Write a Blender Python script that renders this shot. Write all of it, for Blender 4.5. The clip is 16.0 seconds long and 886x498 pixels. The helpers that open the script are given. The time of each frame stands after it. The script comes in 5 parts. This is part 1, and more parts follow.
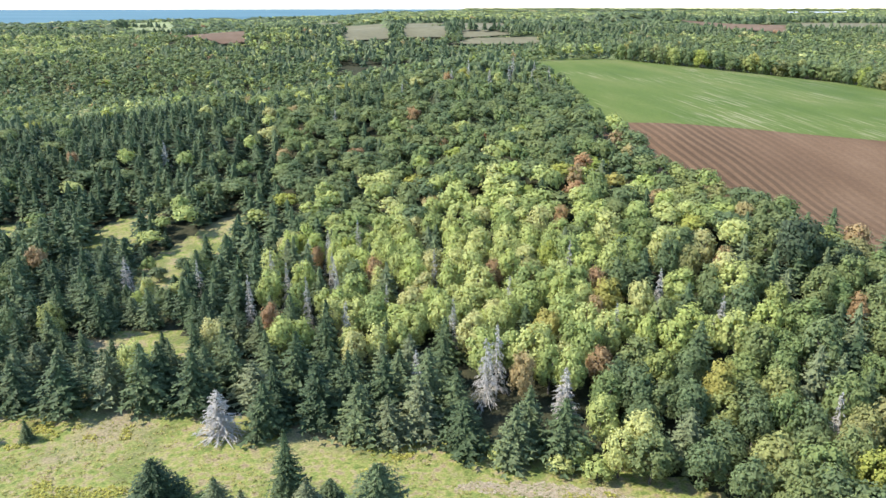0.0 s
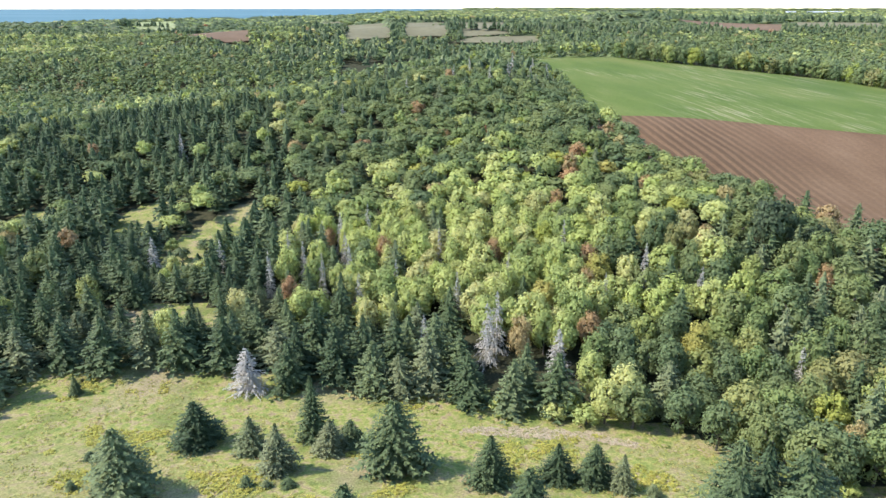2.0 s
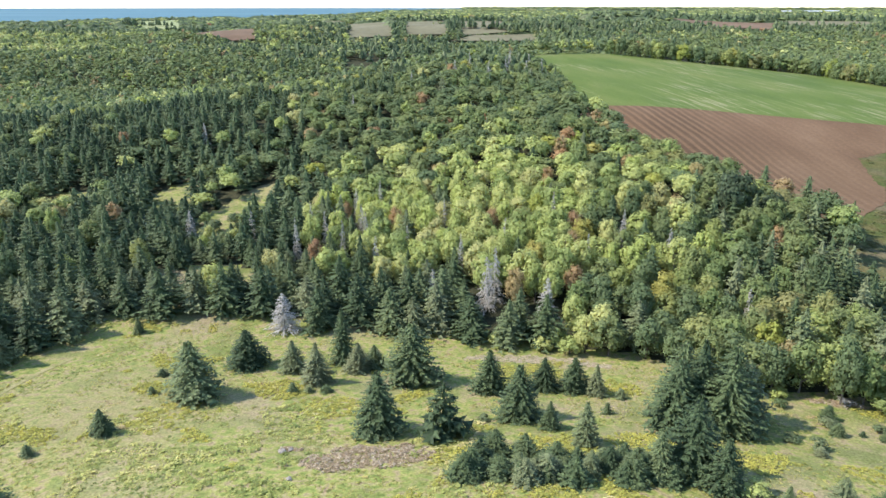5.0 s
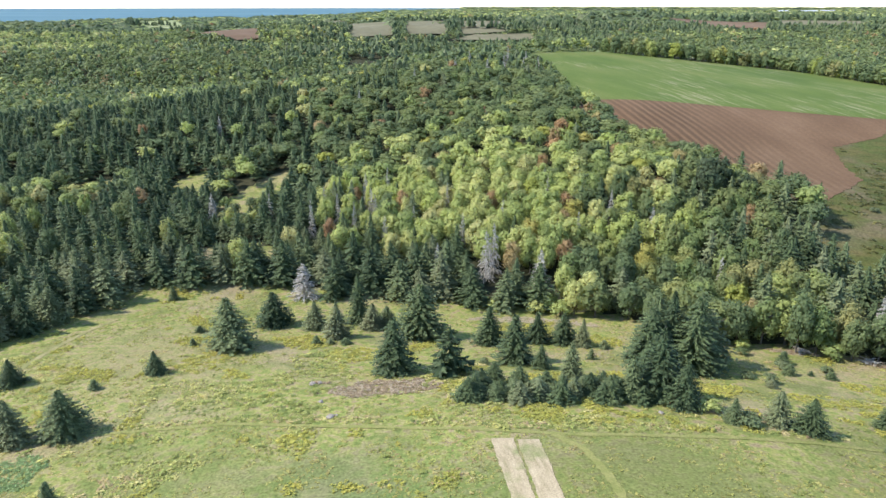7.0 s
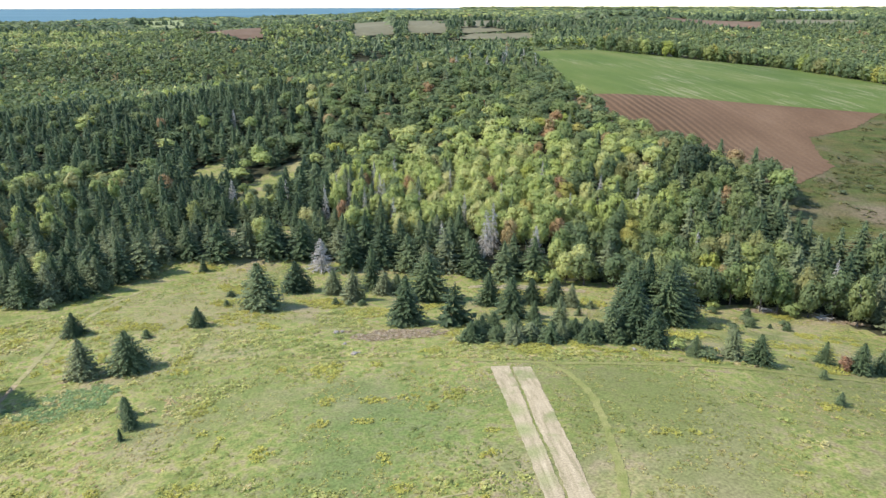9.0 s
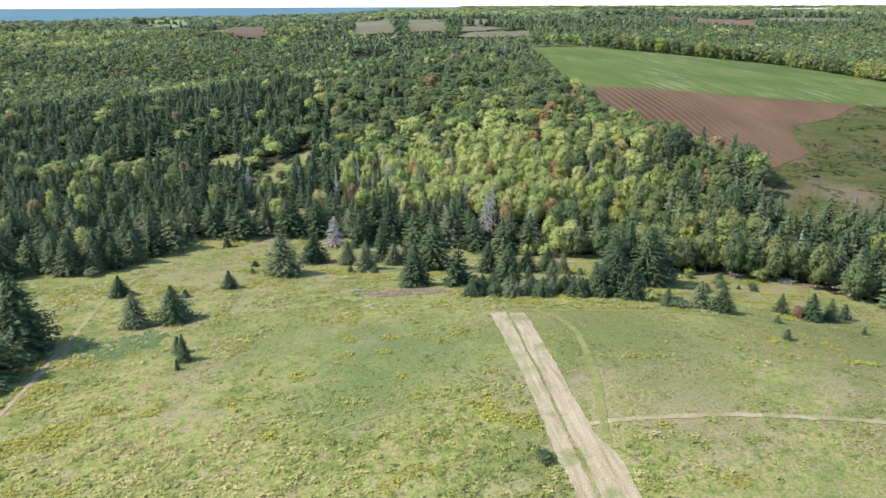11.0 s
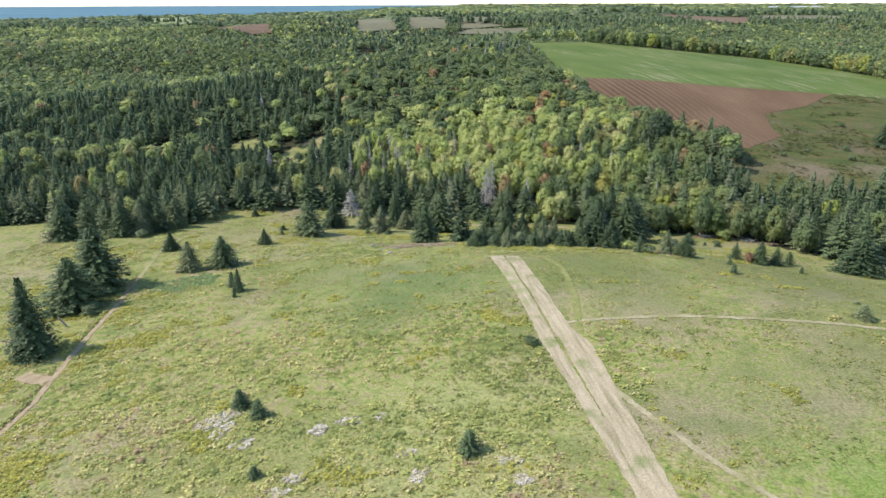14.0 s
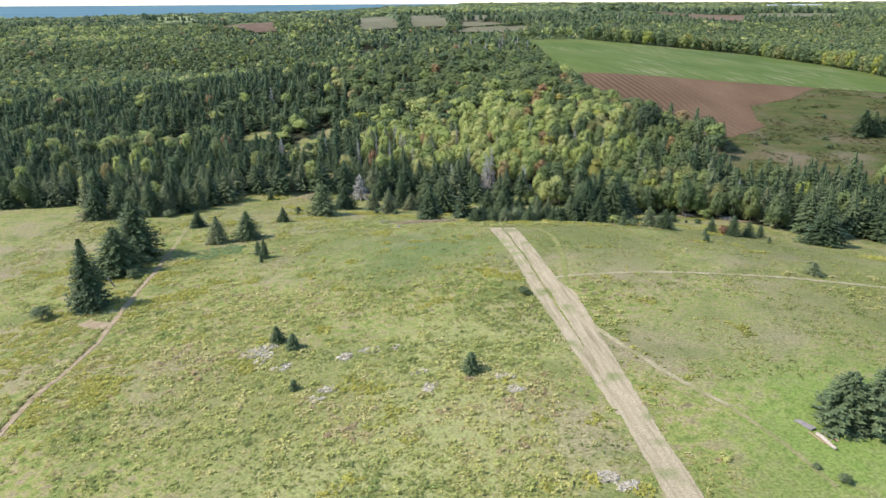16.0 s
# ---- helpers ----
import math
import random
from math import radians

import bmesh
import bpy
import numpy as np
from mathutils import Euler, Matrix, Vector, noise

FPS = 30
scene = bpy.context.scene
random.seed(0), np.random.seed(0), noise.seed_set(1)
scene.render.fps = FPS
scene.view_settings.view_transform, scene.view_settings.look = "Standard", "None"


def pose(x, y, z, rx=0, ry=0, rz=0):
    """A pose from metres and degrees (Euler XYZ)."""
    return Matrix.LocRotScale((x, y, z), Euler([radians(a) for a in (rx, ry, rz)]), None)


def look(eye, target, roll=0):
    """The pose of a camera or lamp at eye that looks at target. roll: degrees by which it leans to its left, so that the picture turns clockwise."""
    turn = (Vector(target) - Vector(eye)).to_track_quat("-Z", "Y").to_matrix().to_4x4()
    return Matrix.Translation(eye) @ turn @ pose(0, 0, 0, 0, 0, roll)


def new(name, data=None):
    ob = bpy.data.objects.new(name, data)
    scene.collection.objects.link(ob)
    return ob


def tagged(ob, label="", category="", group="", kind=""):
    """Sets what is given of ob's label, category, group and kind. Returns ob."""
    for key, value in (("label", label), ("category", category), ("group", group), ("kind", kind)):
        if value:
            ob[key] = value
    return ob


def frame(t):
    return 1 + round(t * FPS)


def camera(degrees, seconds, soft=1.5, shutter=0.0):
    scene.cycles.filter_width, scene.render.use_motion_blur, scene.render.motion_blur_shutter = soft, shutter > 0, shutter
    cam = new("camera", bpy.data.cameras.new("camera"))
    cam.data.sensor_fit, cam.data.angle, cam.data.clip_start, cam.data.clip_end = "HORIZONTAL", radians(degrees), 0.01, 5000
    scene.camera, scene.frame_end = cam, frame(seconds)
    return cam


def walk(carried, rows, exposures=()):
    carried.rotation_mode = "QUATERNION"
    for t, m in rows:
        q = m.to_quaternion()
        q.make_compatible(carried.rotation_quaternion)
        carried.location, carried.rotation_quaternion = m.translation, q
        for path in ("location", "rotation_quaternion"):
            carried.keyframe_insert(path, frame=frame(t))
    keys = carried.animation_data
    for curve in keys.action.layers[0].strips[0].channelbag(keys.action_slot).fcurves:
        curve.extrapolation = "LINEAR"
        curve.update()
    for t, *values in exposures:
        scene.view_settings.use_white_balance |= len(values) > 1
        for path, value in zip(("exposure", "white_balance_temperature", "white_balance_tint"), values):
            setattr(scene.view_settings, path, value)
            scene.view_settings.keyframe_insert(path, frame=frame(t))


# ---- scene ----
cam = camera(66.0, 16.0, 1.5)
# seconds, place in metres, yaw, pitch, roll in degrees
PATH = [
    (0.0, -0.00, -0.00, 56.38, 0.000, -19.647, -0.000),
    (0.5, -0.27, -3.26, 56.37, -0.009, -19.652, 0.005),
    (1.0, -0.55, -6.77, 56.34, -0.017, -19.658, 0.010),
    (1.5, -0.84, -10.43, 56.28, -0.022, -19.664, 0.014),
    (2.0, -1.13, -14.21, 56.14, -0.025, -19.673, 0.021),
    (2.5, -1.34, -18.18, 56.10, -0.032, -19.691, 0.026),
    (3.0, -1.59, -22.22, 55.98, -0.039, -19.711, 0.033),
    (3.5, -1.86, -26.37, 55.98, -0.053, -19.723, 0.039),
    (4.0, -2.20, -30.64, 56.01, -0.075, -19.728, 0.038),
    (6.5, -3.80, -52.88, 55.84, -0.204, -19.727, -0.011),
    (7.0, -4.15, -57.51, 55.80, -0.219, -19.725, -0.015),
    (7.5, -4.45, -62.14, 55.85, -0.221, -19.723, -0.019),
    (8.0, -4.74, -66.90, 55.87, -0.220, -19.723, -0.030),
    (8.5, -5.06, -71.72, 55.83, -0.223, -19.726, -0.050),
    (9.0, -5.40, -76.57, 55.75, -0.238, -19.734, -0.074),
    (11.5, -7.22, -99.64, 55.07, -0.353, -19.802, -0.194),
    (12.0, -7.68, -104.08, 54.91, -0.374, -19.819, -0.200),
    (12.5, -7.99, -108.60, 54.69, -0.392, -19.841, -0.191),
    (13.0, -8.30, -113.03, 54.60, -0.403, -19.868, -0.178),
    (13.5, -8.55, -117.48, 54.47, -0.403, -19.894, -0.166),
    (14.0, -8.82, -121.96, 54.36, -0.393, -19.916, -0.161),
    (14.5, -9.08, -126.44, 54.28, -0.378, -19.937, -0.167),
    (15.0, -9.31, -130.97, 54.20, -0.363, -19.959, -0.184),
    (15.5, -9.58, -135.47, 54.12, -0.350, -19.981, -0.210),
    (16.0, -9.76, -140.00, 54.05, -0.341, -20.002, -0.241),
]
# seconds, stops: the picture darkens as the bright meadow fills it
EXPOSURES = [(0, 1.33), (4, 1.26), (8, 1.08), (12, 0.94), (16, 0.87)]
walk(cam, [(t, pose(x, y, z, 0, 0, yaw) @ pose(0, 0, 0, 90 + pitch) @ pose(0, 0, 0, 0, 0, roll)) for t, x, y, z, yaw, pitch, roll in PATH], EXPOSURES)

# ---- light ----
SUN_UP, SUN_FROM = 46.0, 91.0  # elevation; degrees from north (+y) towards west (-x)
sun_way = Vector((-math.sin(radians(SUN_FROM)) * math.cos(radians(SUN_UP)), math.cos(radians(SUN_FROM)) * math.cos(radians(SUN_UP)), math.sin(radians(SUN_UP))))
sun = new("sun", bpy.data.lights.new("sun", "SUN"))
sun.data.energy, sun.data.angle, sun.data.color = 3.0, radians(0.8), (1.0, 0.955, 0.93)
sun.matrix_world = look(sun_way * 300, (0, 0, 0))
world = bpy.data.worlds.new("sky")
scene.world, world.use_nodes = world, True
wn = world.node_tree
sky = wn.nodes.new("ShaderNodeTexSky")
sky.sky_type, sky.sun_disc = "NISHITA", False
sky.sun_elevation, sky.sun_rotation = radians(SUN_UP), radians(-SUN_FROM)
sky.air_density, sky.dust_density, sky.ozone_density = 1.0, 0.15, 3.0
wn.links.new(sky.outputs[0], wn.nodes["Background"].inputs[0])
wn.nodes["Background"].inputs[1].default_value = 0.15

# ---- materials ----
def nodes_of(name):
    m = bpy.data.materials.new(name)
    m.use_nodes = True
    m.node_tree.nodes.clear()
    return m, m.node_tree.nodes, m.node_tree.links


def ramp(nodes, stops):
    r = nodes.new("ShaderNodeValToRGB")
    while len(r.color_ramp.elements) < len(stops):
        r.color_ramp.elements.new(0.5)
    for e, (p, c) in zip(r.color_ramp.elements, stops):
        e.position, e.color = p, (*c, 1)
    return r


def noise_at(nodes, links, size, detail=3.0, stretch=None):
    """Noise in world metres: size is the width of a blotch."""
    pos = nodes.new("ShaderNodeNewGeometry").outputs["Position"]
    if stretch:
        mp = nodes.new("ShaderNodeMapping")
        mp.vector_type = "TEXTURE"
        mp.inputs["Scale"].default_value, mp.inputs["Rotation"].default_value = [1 / k for k in stretch[0]], (0, 0, radians(stretch[1]))
        links.new(pos, mp.inputs["Vector"])
        pos = mp.outputs[0]
    n = nodes.new("ShaderNodeTexNoise")
    n.inputs["Scale"].default_value, n.inputs["Detail"].default_value = 1.0 / size, detail
    links.new(pos, n.inputs["Vector"])
    return n.outputs["Fac"]


def mixed(nodes, links, a, b, fac, mode="MIX"):
    m = nodes.new("ShaderNodeMix")
    m.data_type, m.blend_type = "RGBA", mode
    for s, v in ((m.inputs["A"], a), (m.inputs["B"], b), (m.inputs["Factor"], fac)):
        if hasattr(v, "links"):
            links.new(v, s)
        else:
            s.default_value = v if isinstance(v, float) else (*v, 1)
    return m.outputs["Result"]


def finish(nodes, links, colour, rough=0.9, through_light=0.0, height=None, bump=0.2, gloss=0.15):
    p = nodes.new("ShaderNodeBsdfPrincipled")
    p.inputs["Roughness"].default_value, p.inputs["Specular IOR Level"].default_value = rough, gloss
    links.new(colour, p.inputs["Base Color"])
    if height is not None:
        b = nodes.new("ShaderNodeBump")
        b.inputs["Strength"].default_value, b.inputs["Distance"].default_value = 1.0, bump
        links.new(height, b.inputs["Height"])
        links.new(b.outputs[0], p.inputs["Normal"])
    out, last = nodes.new("ShaderNodeOutputMaterial"), p.outputs[0]
    if through_light:
        tr, mx = nodes.new("ShaderNodeBsdfTranslucent"), nodes.new("ShaderNodeMixShader")
        links.new(colour, tr.inputs[0])
        mx.inputs[0].default_value = through_light
        links.new(last, mx.inputs[1]), links.new(tr.outputs[0], mx.inputs[2])
        last = mx.outputs[0]
    links.new(last, out.inputs[0])


def leaf_material(name, stops, joined=False, spread=0.35, through_light=0.3, rough=0.65):
    """Foliage: each plant takes one colour of the ramp, each leaf clump a shade of it."""
    m, n, l = nodes_of(name)
    r = ramp(n, stops)
    if joined:
        a = n.new("ShaderNodeAttribute")
        a.attribute_name = "tint"
        l.new(a.outputs["Fac"], r.inputs[0])
    else:
        l.new(n.new("ShaderNodeObjectInfo").outputs["Random"], r.inputs[0])
    g = ramp(n, ((0, (1 - spread,) * 3), (1, (1 + spread, 1 + spread, 1 + 0.6 * spread))))
    l.new(n.new("ShaderNodeNewGeometry").outputs["Random Per Island"], g.inputs[0])
    finish(n, l, mixed(n, l, r.outputs[0], g.outputs[0], 1.0, "MULTIPLY"), rough, through_light)
    return m


def ground_material(name, stops, size, fine, fine_size=0.5, second=None, second_size=25.0, bump=0.15, stretch=None, second_range=(0.45, 0.62), spots=(), third=None):
    """Soil or turf: blotches of the ramp, a second colour in wide drifts, and fine grain."""
    m, n, l = nodes_of(name)
    r = ramp(n, stops)
    l.new(noise_at(n, l, size, 5.0, stretch), r.inputs[0])
    col = r.outputs[0]
    if second:
        k = ramp(n, ((second_range[0], (0, 0, 0)), (second_range[1], (1, 1, 1))))
        l.new(noise_at(n, l, second_size, 3.0), k.inputs[0])
        col = mixed(n, l, col, second, k.outputs[0])
    if third:
        k = ramp(n, ((0.5, (0, 0, 0)), (0.66, (0.7,) * 3)))
        l.new(noise_at(n, l, 8.0, 6.0), k.inputs[0])
        col = mixed(n, l, col, third, k.outputs[0])
    for sx_, sy_, reach, soft, colour in spots:
        away, dist, add, edge_ = n.new("ShaderNodeVectorMath"), n.new("ShaderNodeVectorMath"), n.new("ShaderNodeMath"), n.new("ShaderNodeMapRange")
        away.operation, dist.operation, add.operation = "SUBTRACT", "LENGTH", "MULTIPLY_ADD"
        away.inputs[1].default_value = (sx_, sy_, 4.0)
        l.new(n.new("ShaderNodeNewGeometry").outputs["Position"], away.inputs[0]), l.new(away.outputs[0], dist.inputs[0])
        l.new(noise_at(n, l, 6.0, 5.0), add.inputs[0]), l.new(dist.outputs["Value"], add.inputs[2])
        add.inputs[1].default_value = reach * 1.1
        edge_.inputs["From Min"].default_value, edge_.inputs["From Max"].default_value = reach * 1.55 - soft, reach * 1.55 + soft
        edge_.inputs["To Min"].default_value, edge_.inputs["To Max"].default_value = 0.72, 0.0
        l.new(add.outputs[0], edge_.inputs["Value"])
        col = mixed(n, l, col, colour, edge_.outputs["Result"])
    f = noise_at(n, l, fine_size, 4.0)
    g = ramp(n, ((0.25, (1 - fine,) * 3), (0.75, (1 + fine,) * 3)))
    l.new(f, g.inputs[0])
    finish(n, l, mixed(n, l, col, g.outputs[0], 1.0, "MULTIPLY"), 0.95, 0.0, f, bump, 0.08)
    return m


SPRUCE_STOPS = ((0.0, (0.0596, 0.0867, 0.0418)), (0.4, (0.0975, 0.13, 0.0581)), (0.75, (0.144, 0.176, 0.0813)), (1.0, (0.186, 0.201, 0.104)))
POPLAR_STOPS = ((0.0, (0.285, 0.338, 0.117)), (0.25, (0.394, 0.436, 0.145)), (0.5, (0.483, 0.495, 0.178)), (0.7, (0.417, 0.468, 0.136)), (0.85, (0.527, 0.523, 0.202)), (1.0, (0.493, 0.447, 0.197)))
MAPLE_STOPS = ((0.0, (0.142, 0.188, 0.0855)), (0.25, (0.181, 0.221, 0.0925)), (0.5, (0.235, 0.265, 0.1)), (0.7, (0.2, 0.256, 0.0925)), (0.85, (0.33, 0.36, 0.115)), (1.0, (0.29, 0.27, 0.112)))
AUTUMN_STOPS = ((0.0, (0.42, 0.19, 0.1)), (0.35, (0.42, 0.32, 0.15)), (0.7, (0.4, 0.24, 0.13)), (1.0, (0.42, 0.36, 0.15)))
GOLD_STOPS = ((0.0, (0.306, 0.35, 0.081)), (0.6, (0.388, 0.39, 0.09)), (1.0, (0.408, 0.34, 0.108)))
M = {}
for key, stops in (("spruce", SPRUCE_STOPS), ("poplar", POPLAR_STOPS), ("maple", MAPLE_STOPS), ("autumn", AUTUMN_STOPS), ("gold", GOLD_STOPS)):
    for joined in (False, True):
        M[key, joined] = leaf_material(key + ("_wood" if joined else "_foliage"), stops, joined, (0.26 if joined else 0.34) if key == "spruce" else (0.13 if joined else 0.2), 0.12 if key == "spruce" else 0.34)
M["bush"] = leaf_material("bush_foliage", ((0, (0.12, 0.16, 0.07)), (1, (0.2, 0.23, 0.12))))
M["tuft"] = leaf_material("meadow_herbs", ((0.0, (0.202, 0.243, 0.0748)), (0.35, (0.337, 0.339, 0.106)), (0.6, (0.444, 0.397, 0.144)), (0.8, (0.484, 0.384, 0.194)), (1.0, (0.376, 0.25, 0.163))), True, 0.36, 0.45)
M["rod"] = leaf_material("goldenrod_bloom", ((0, (0.336, 0.347, 0.0896)), (0.4, (0.426, 0.403, 0.101)), (0.8, (0.526, 0.47, 0.112)), (1, (0.448, 0.392, 0.146))), True, 0.3, 0.4)
M["clump"] = leaf_material("tall_weeds", ((0.0, (0.243, 0.287, 0.0912)), (0.3, (0.372, 0.392, 0.126)), (0.6, (0.515, 0.49, 0.175)), (0.82, (0.601, 0.519, 0.252)), (1.0, (0.458, 0.336, 0.197))), True, 0.3, 0.4)
M["aster"] = leaf_material("aster_bloom", ((0, (0.51, 0.448, 0.339)), (1, (0.754, 0.667, 0.556))), True, 0.25)
M["bramble"] = leaf_material("bramble_stems", ((0, (0.3, 0.23, 0.13)), (0.5, (0.4, 0.3, 0.2)), (1, (0.54, 0.45, 0.34))), True, 0.3)
M["palegrass"] = leaf_material("pale_dry_grass", ((0, (0.46, 0.36, 0.25)), (0.6, (0.56, 0.46, 0.33)), (1, (0.42, 0.37, 0.2))), True, 0.2)
M["pasture"] = leaf_material("pasture_herbs", ((0, (0.085, 0.105, 0.034)), (0.4, (0.13, 0.135, 0.045)), (0.75, (0.2, 0.18, 0.07)), (1, (0.16, 0.12, 0.065))), True, 0.3, 0.35)
M["corn"] = leaf_material("broad_herbs", ((0, (0.176, 0.26, 0.0978)), (1, (0.27, 0.351, 0.149))), True, 0.3)
M["bark"] = ground_material("grey_bark", ((0.3, (0.09, 0.075, 0.06)), (0.7, (0.17, 0.15, 0.13))), 0.4, 0.2, 0.08, bump=0.03)
M["dead"] = ground_material("bleached_dead_wood", ((0.3, (0.39, 0.36, 0.3)), (0.7, (0.53, 0.49, 0.42))), 0.6, 0.2, 0.1, bump=0.02)
# Growth differs by spot; dark eastern and brow spots also paint in cloud shade.
M["meadow"] = ground_material("meadow_turf", ((0.3, (0.12, 0.156, 0.0385)), (0.41, (0.197, 0.228, 0.0606)), (0.5, (0.26, 0.253, 0.0763)), (0.6, (0.299, 0.249, 0.12)), (0.7, (0.241, 0.18, 0.101))), 1.3, 0.42, 0.35, (0.286, 0.228, 0.132), 19.0, 0.05, None, (0.52, 0.7), ((-16, -72, 20, 9, (0.31, 0.3, 0.115)), (-6, -46, 12, 8, (0.29, 0.285, 0.105)), (13, 86, 8, 4, (0.292, 0.235, 0.148)), (44, -72, 17, 6, (0.18, 0.25, 0.055)), (44, -74, 1, 1, (0.17, 0.204, 0.0574)), (26, -82, 8, 5, (0.179, 0.209, 0.0591)), (20, 10, 14, 9, (0.13, 0.145, 0.046)), (-38, 14, 14, 9, (0.15, 0.17, 0.055)), (-12, 4, 13, 8, (0.115, 0.155, 0.05)), (-20, -11, 9, 5, (0.125, 0.158, 0.052)), (29, -13, 8, 6, (0.175, 0.185, 0.062)), (34, -44, 9, 8, (0.2, 0.2, 0.08)), (66, 6, 22, 10, (0.148, 0.152, 0.0524)), (64, -34, 17, 9, (0.17, 0.174, 0.0591)), (28, 4, 10, 8, (0.161, 0.174, 0.0558)), (-34, -58, 15, 9, (0.201, 0.2, 0.0676)), (-58, 62, 20, 10, (0.26, 0.217, 0.106))), (0.13, 0.158, 0.044))
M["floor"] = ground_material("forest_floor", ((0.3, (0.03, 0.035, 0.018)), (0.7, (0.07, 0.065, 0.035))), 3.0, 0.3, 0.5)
M["rough"] = ground_material("rough_pasture", ((0.25, (0.05, 0.068, 0.021)), (0.45, (0.085, 0.092, 0.028)), (0.6, (0.115, 0.1, 0.036)), (0.75, (0.14, 0.115, 0.05))), 5.0, 0.35, 0.7, (0.14, 0.112, 0.06), 22.0, 0.15, ((0.35, 1.3, 1), -8), (0.5, 0.66), ((104, 113, 7, 4, (0.2, 0.155, 0.1)), (124, 115, 9, 4, (0.2, 0.155, 0.1)), (146, 113, 9, 4, (0.19, 0.15, 0.095))), (0.075, 0.1, 0.026))
M["far"] = ground_material("far_woodland_floor", ((0.3, (0.05, 0.07, 0.03)), (0.7, (0.09, 0.11, 0.05))), 60.0, 0.25, 9.0)
M["strip"] = ground_material("mown_stubble", ((0.25, (0.254, 0.212, 0.116)), (0.5, (0.392, 0.313, 0.193)), (0.75, (0.466, 0.376, 0.242))), 0.5, 0.3, 0.2, (0.223, 0.228, 0.0935), 5.0, 0.05, ((1.0, 0.06, 1), 7), (0.56, 0.7), ((4.6, 4, 1.5, 0.9, (0.244, 0.265, 0.099)), (5.2, -1.5, 1.6, 0.9, (0.233, 0.26, 0.0935)), (5.7, -7, 1.6, 0.9, (0.233, 0.254, 0.0935)), (6.3, -12.5, 1.5, 0.9, (0.254, 0.265, 0.105))))
M["midstrip"] = ground_material("mown_regrowth", ((0.3, (0.184, 0.198, 0.0552)), (0.7, (0.267, 0.248, 0.092))), 1.5, 0.25, 0.25, None, 9, 0.05)
M["trail"] = ground_material("trodden_trail", ((0.3, (0.26, 0.23, 0.1)), (0.7, (0.34, 0.29, 0.145))), 1.6, 0.3, 0.25, (0.22, 0.215, 0.08), 4.0, 0.04)
M["paletrail"] = ground_material("worn_pale_trail", ((0.3, (0.3, 0.255, 0.135)), (0.7, (0.42, 0.35, 0.21))), 1.6, 0.25, 0.25, (0.26, 0.235, 0.1), 4.0, 0.04)
M["earth"] = ground_material("red_earth_path", ((0.3, (0.27, 0.195, 0.11)), (0.7, (0.39, 0.3, 0.185))), 1.5, 0.2, 0.2, None, 9, 0.04)


def field_material(name, stops, lines, turn, width, strength, size=14.0, long=0.06, cut=(0.54, 0.68), bands=0.0, fade=(0, 0)):
    """A worked field: blotches, and long uneven drill or plough lines across it at a slant."""
    m, n, l = nodes_of(name)
    r = ramp(n, stops)
    l.new(noise_at(n, l, size, 5.0, ((0.35, 1.0, 1), turn)), r.inputs[0])
    k = ramp(n, ((cut[0], (0, 0, 0)), (cut[1], (strength,) * 3)))
    streak = noise_at(n, l, width, 2.5, ((long, 1.0, 1), turn))
    if bands:
        # regular furrows, wavering a little
        mp, wave = n.new("ShaderNodeMapping"), n.new("ShaderNodeTexWave")
        mp.vector_type, mp.inputs["Rotation"].default_value = "TEXTURE", (0, 0, radians(turn + 90))
        wave.inputs["Scale"].default_value, wave.inputs["Distortion"].default_value = 0.314 / bands, 3.2
        wave.inputs["Detail"].default_value, wave.inputs["Detail Scale"].default_value = 3.0, 0.35
        l.new(n.new("ShaderNodeNewGeometry").outputs["Position"], mp.inputs["Vector"])
        l.new(mp.outputs[0], wave.inputs["Vector"])
        rough_line = n.new("ShaderNodeMath")
        rough_line.operation = "MULTIPLY_ADD"
        l.new(streak, rough_line.inputs[0]), l.new(wave.outputs["Fac"], rough_line.inputs[2])
        rough_line.inputs[1].default_value = 0.8
        streak = rough_line.outputs[0]
    l.new(streak, k.inputs[0])
    z = ramp(n, ((0.42, (0, 0, 0)), (0.62, (1, 1, 1))))
    l.new(noise_at(n, l, 55.0, 2.0), z.inputs[0])
    fine = ramp(n, ((0.25, (0.85,) * 3), (0.75, (1.15,) * 3)))
    l.new(noise_at(n, l, 0.9, 3.0), fine.inputs[0])
    where = z.outputs[0]
    if bands:
        parts, ease = n.new("ShaderNodeSeparateXYZ"), n.new("ShaderNodeMapRange")
        l.new(n.new("ShaderNodeNewGeometry").outputs["Position"], parts.inputs[0]), l.new(parts.outputs["X"], ease.inputs["Value"])
        ease.inputs["From Min"].default_value, ease.inputs["From Max"].default_value = fade
        ease.inputs["To Min"].default_value, ease.inputs["To Max"].default_value = 1.0, 0.12
        where = mixed(n, l, z.outputs[0], (1, 1, 1), 0.4)
        where = mixed(n, l, where, ease.outputs["Result"], 1.0, "MULTIPLY")
    col = mixed(n, l, r.outputs[0], lines, mixed(n, l, (0, 0, 0), k.outputs[0], where))
    finish(n, l, mixed(n, l, col, fine.outputs[0], 1.0, "MULTIPLY"), 0.95, 0.0, streak, 0.06 if bands else 0.2, 0.08)
    return m


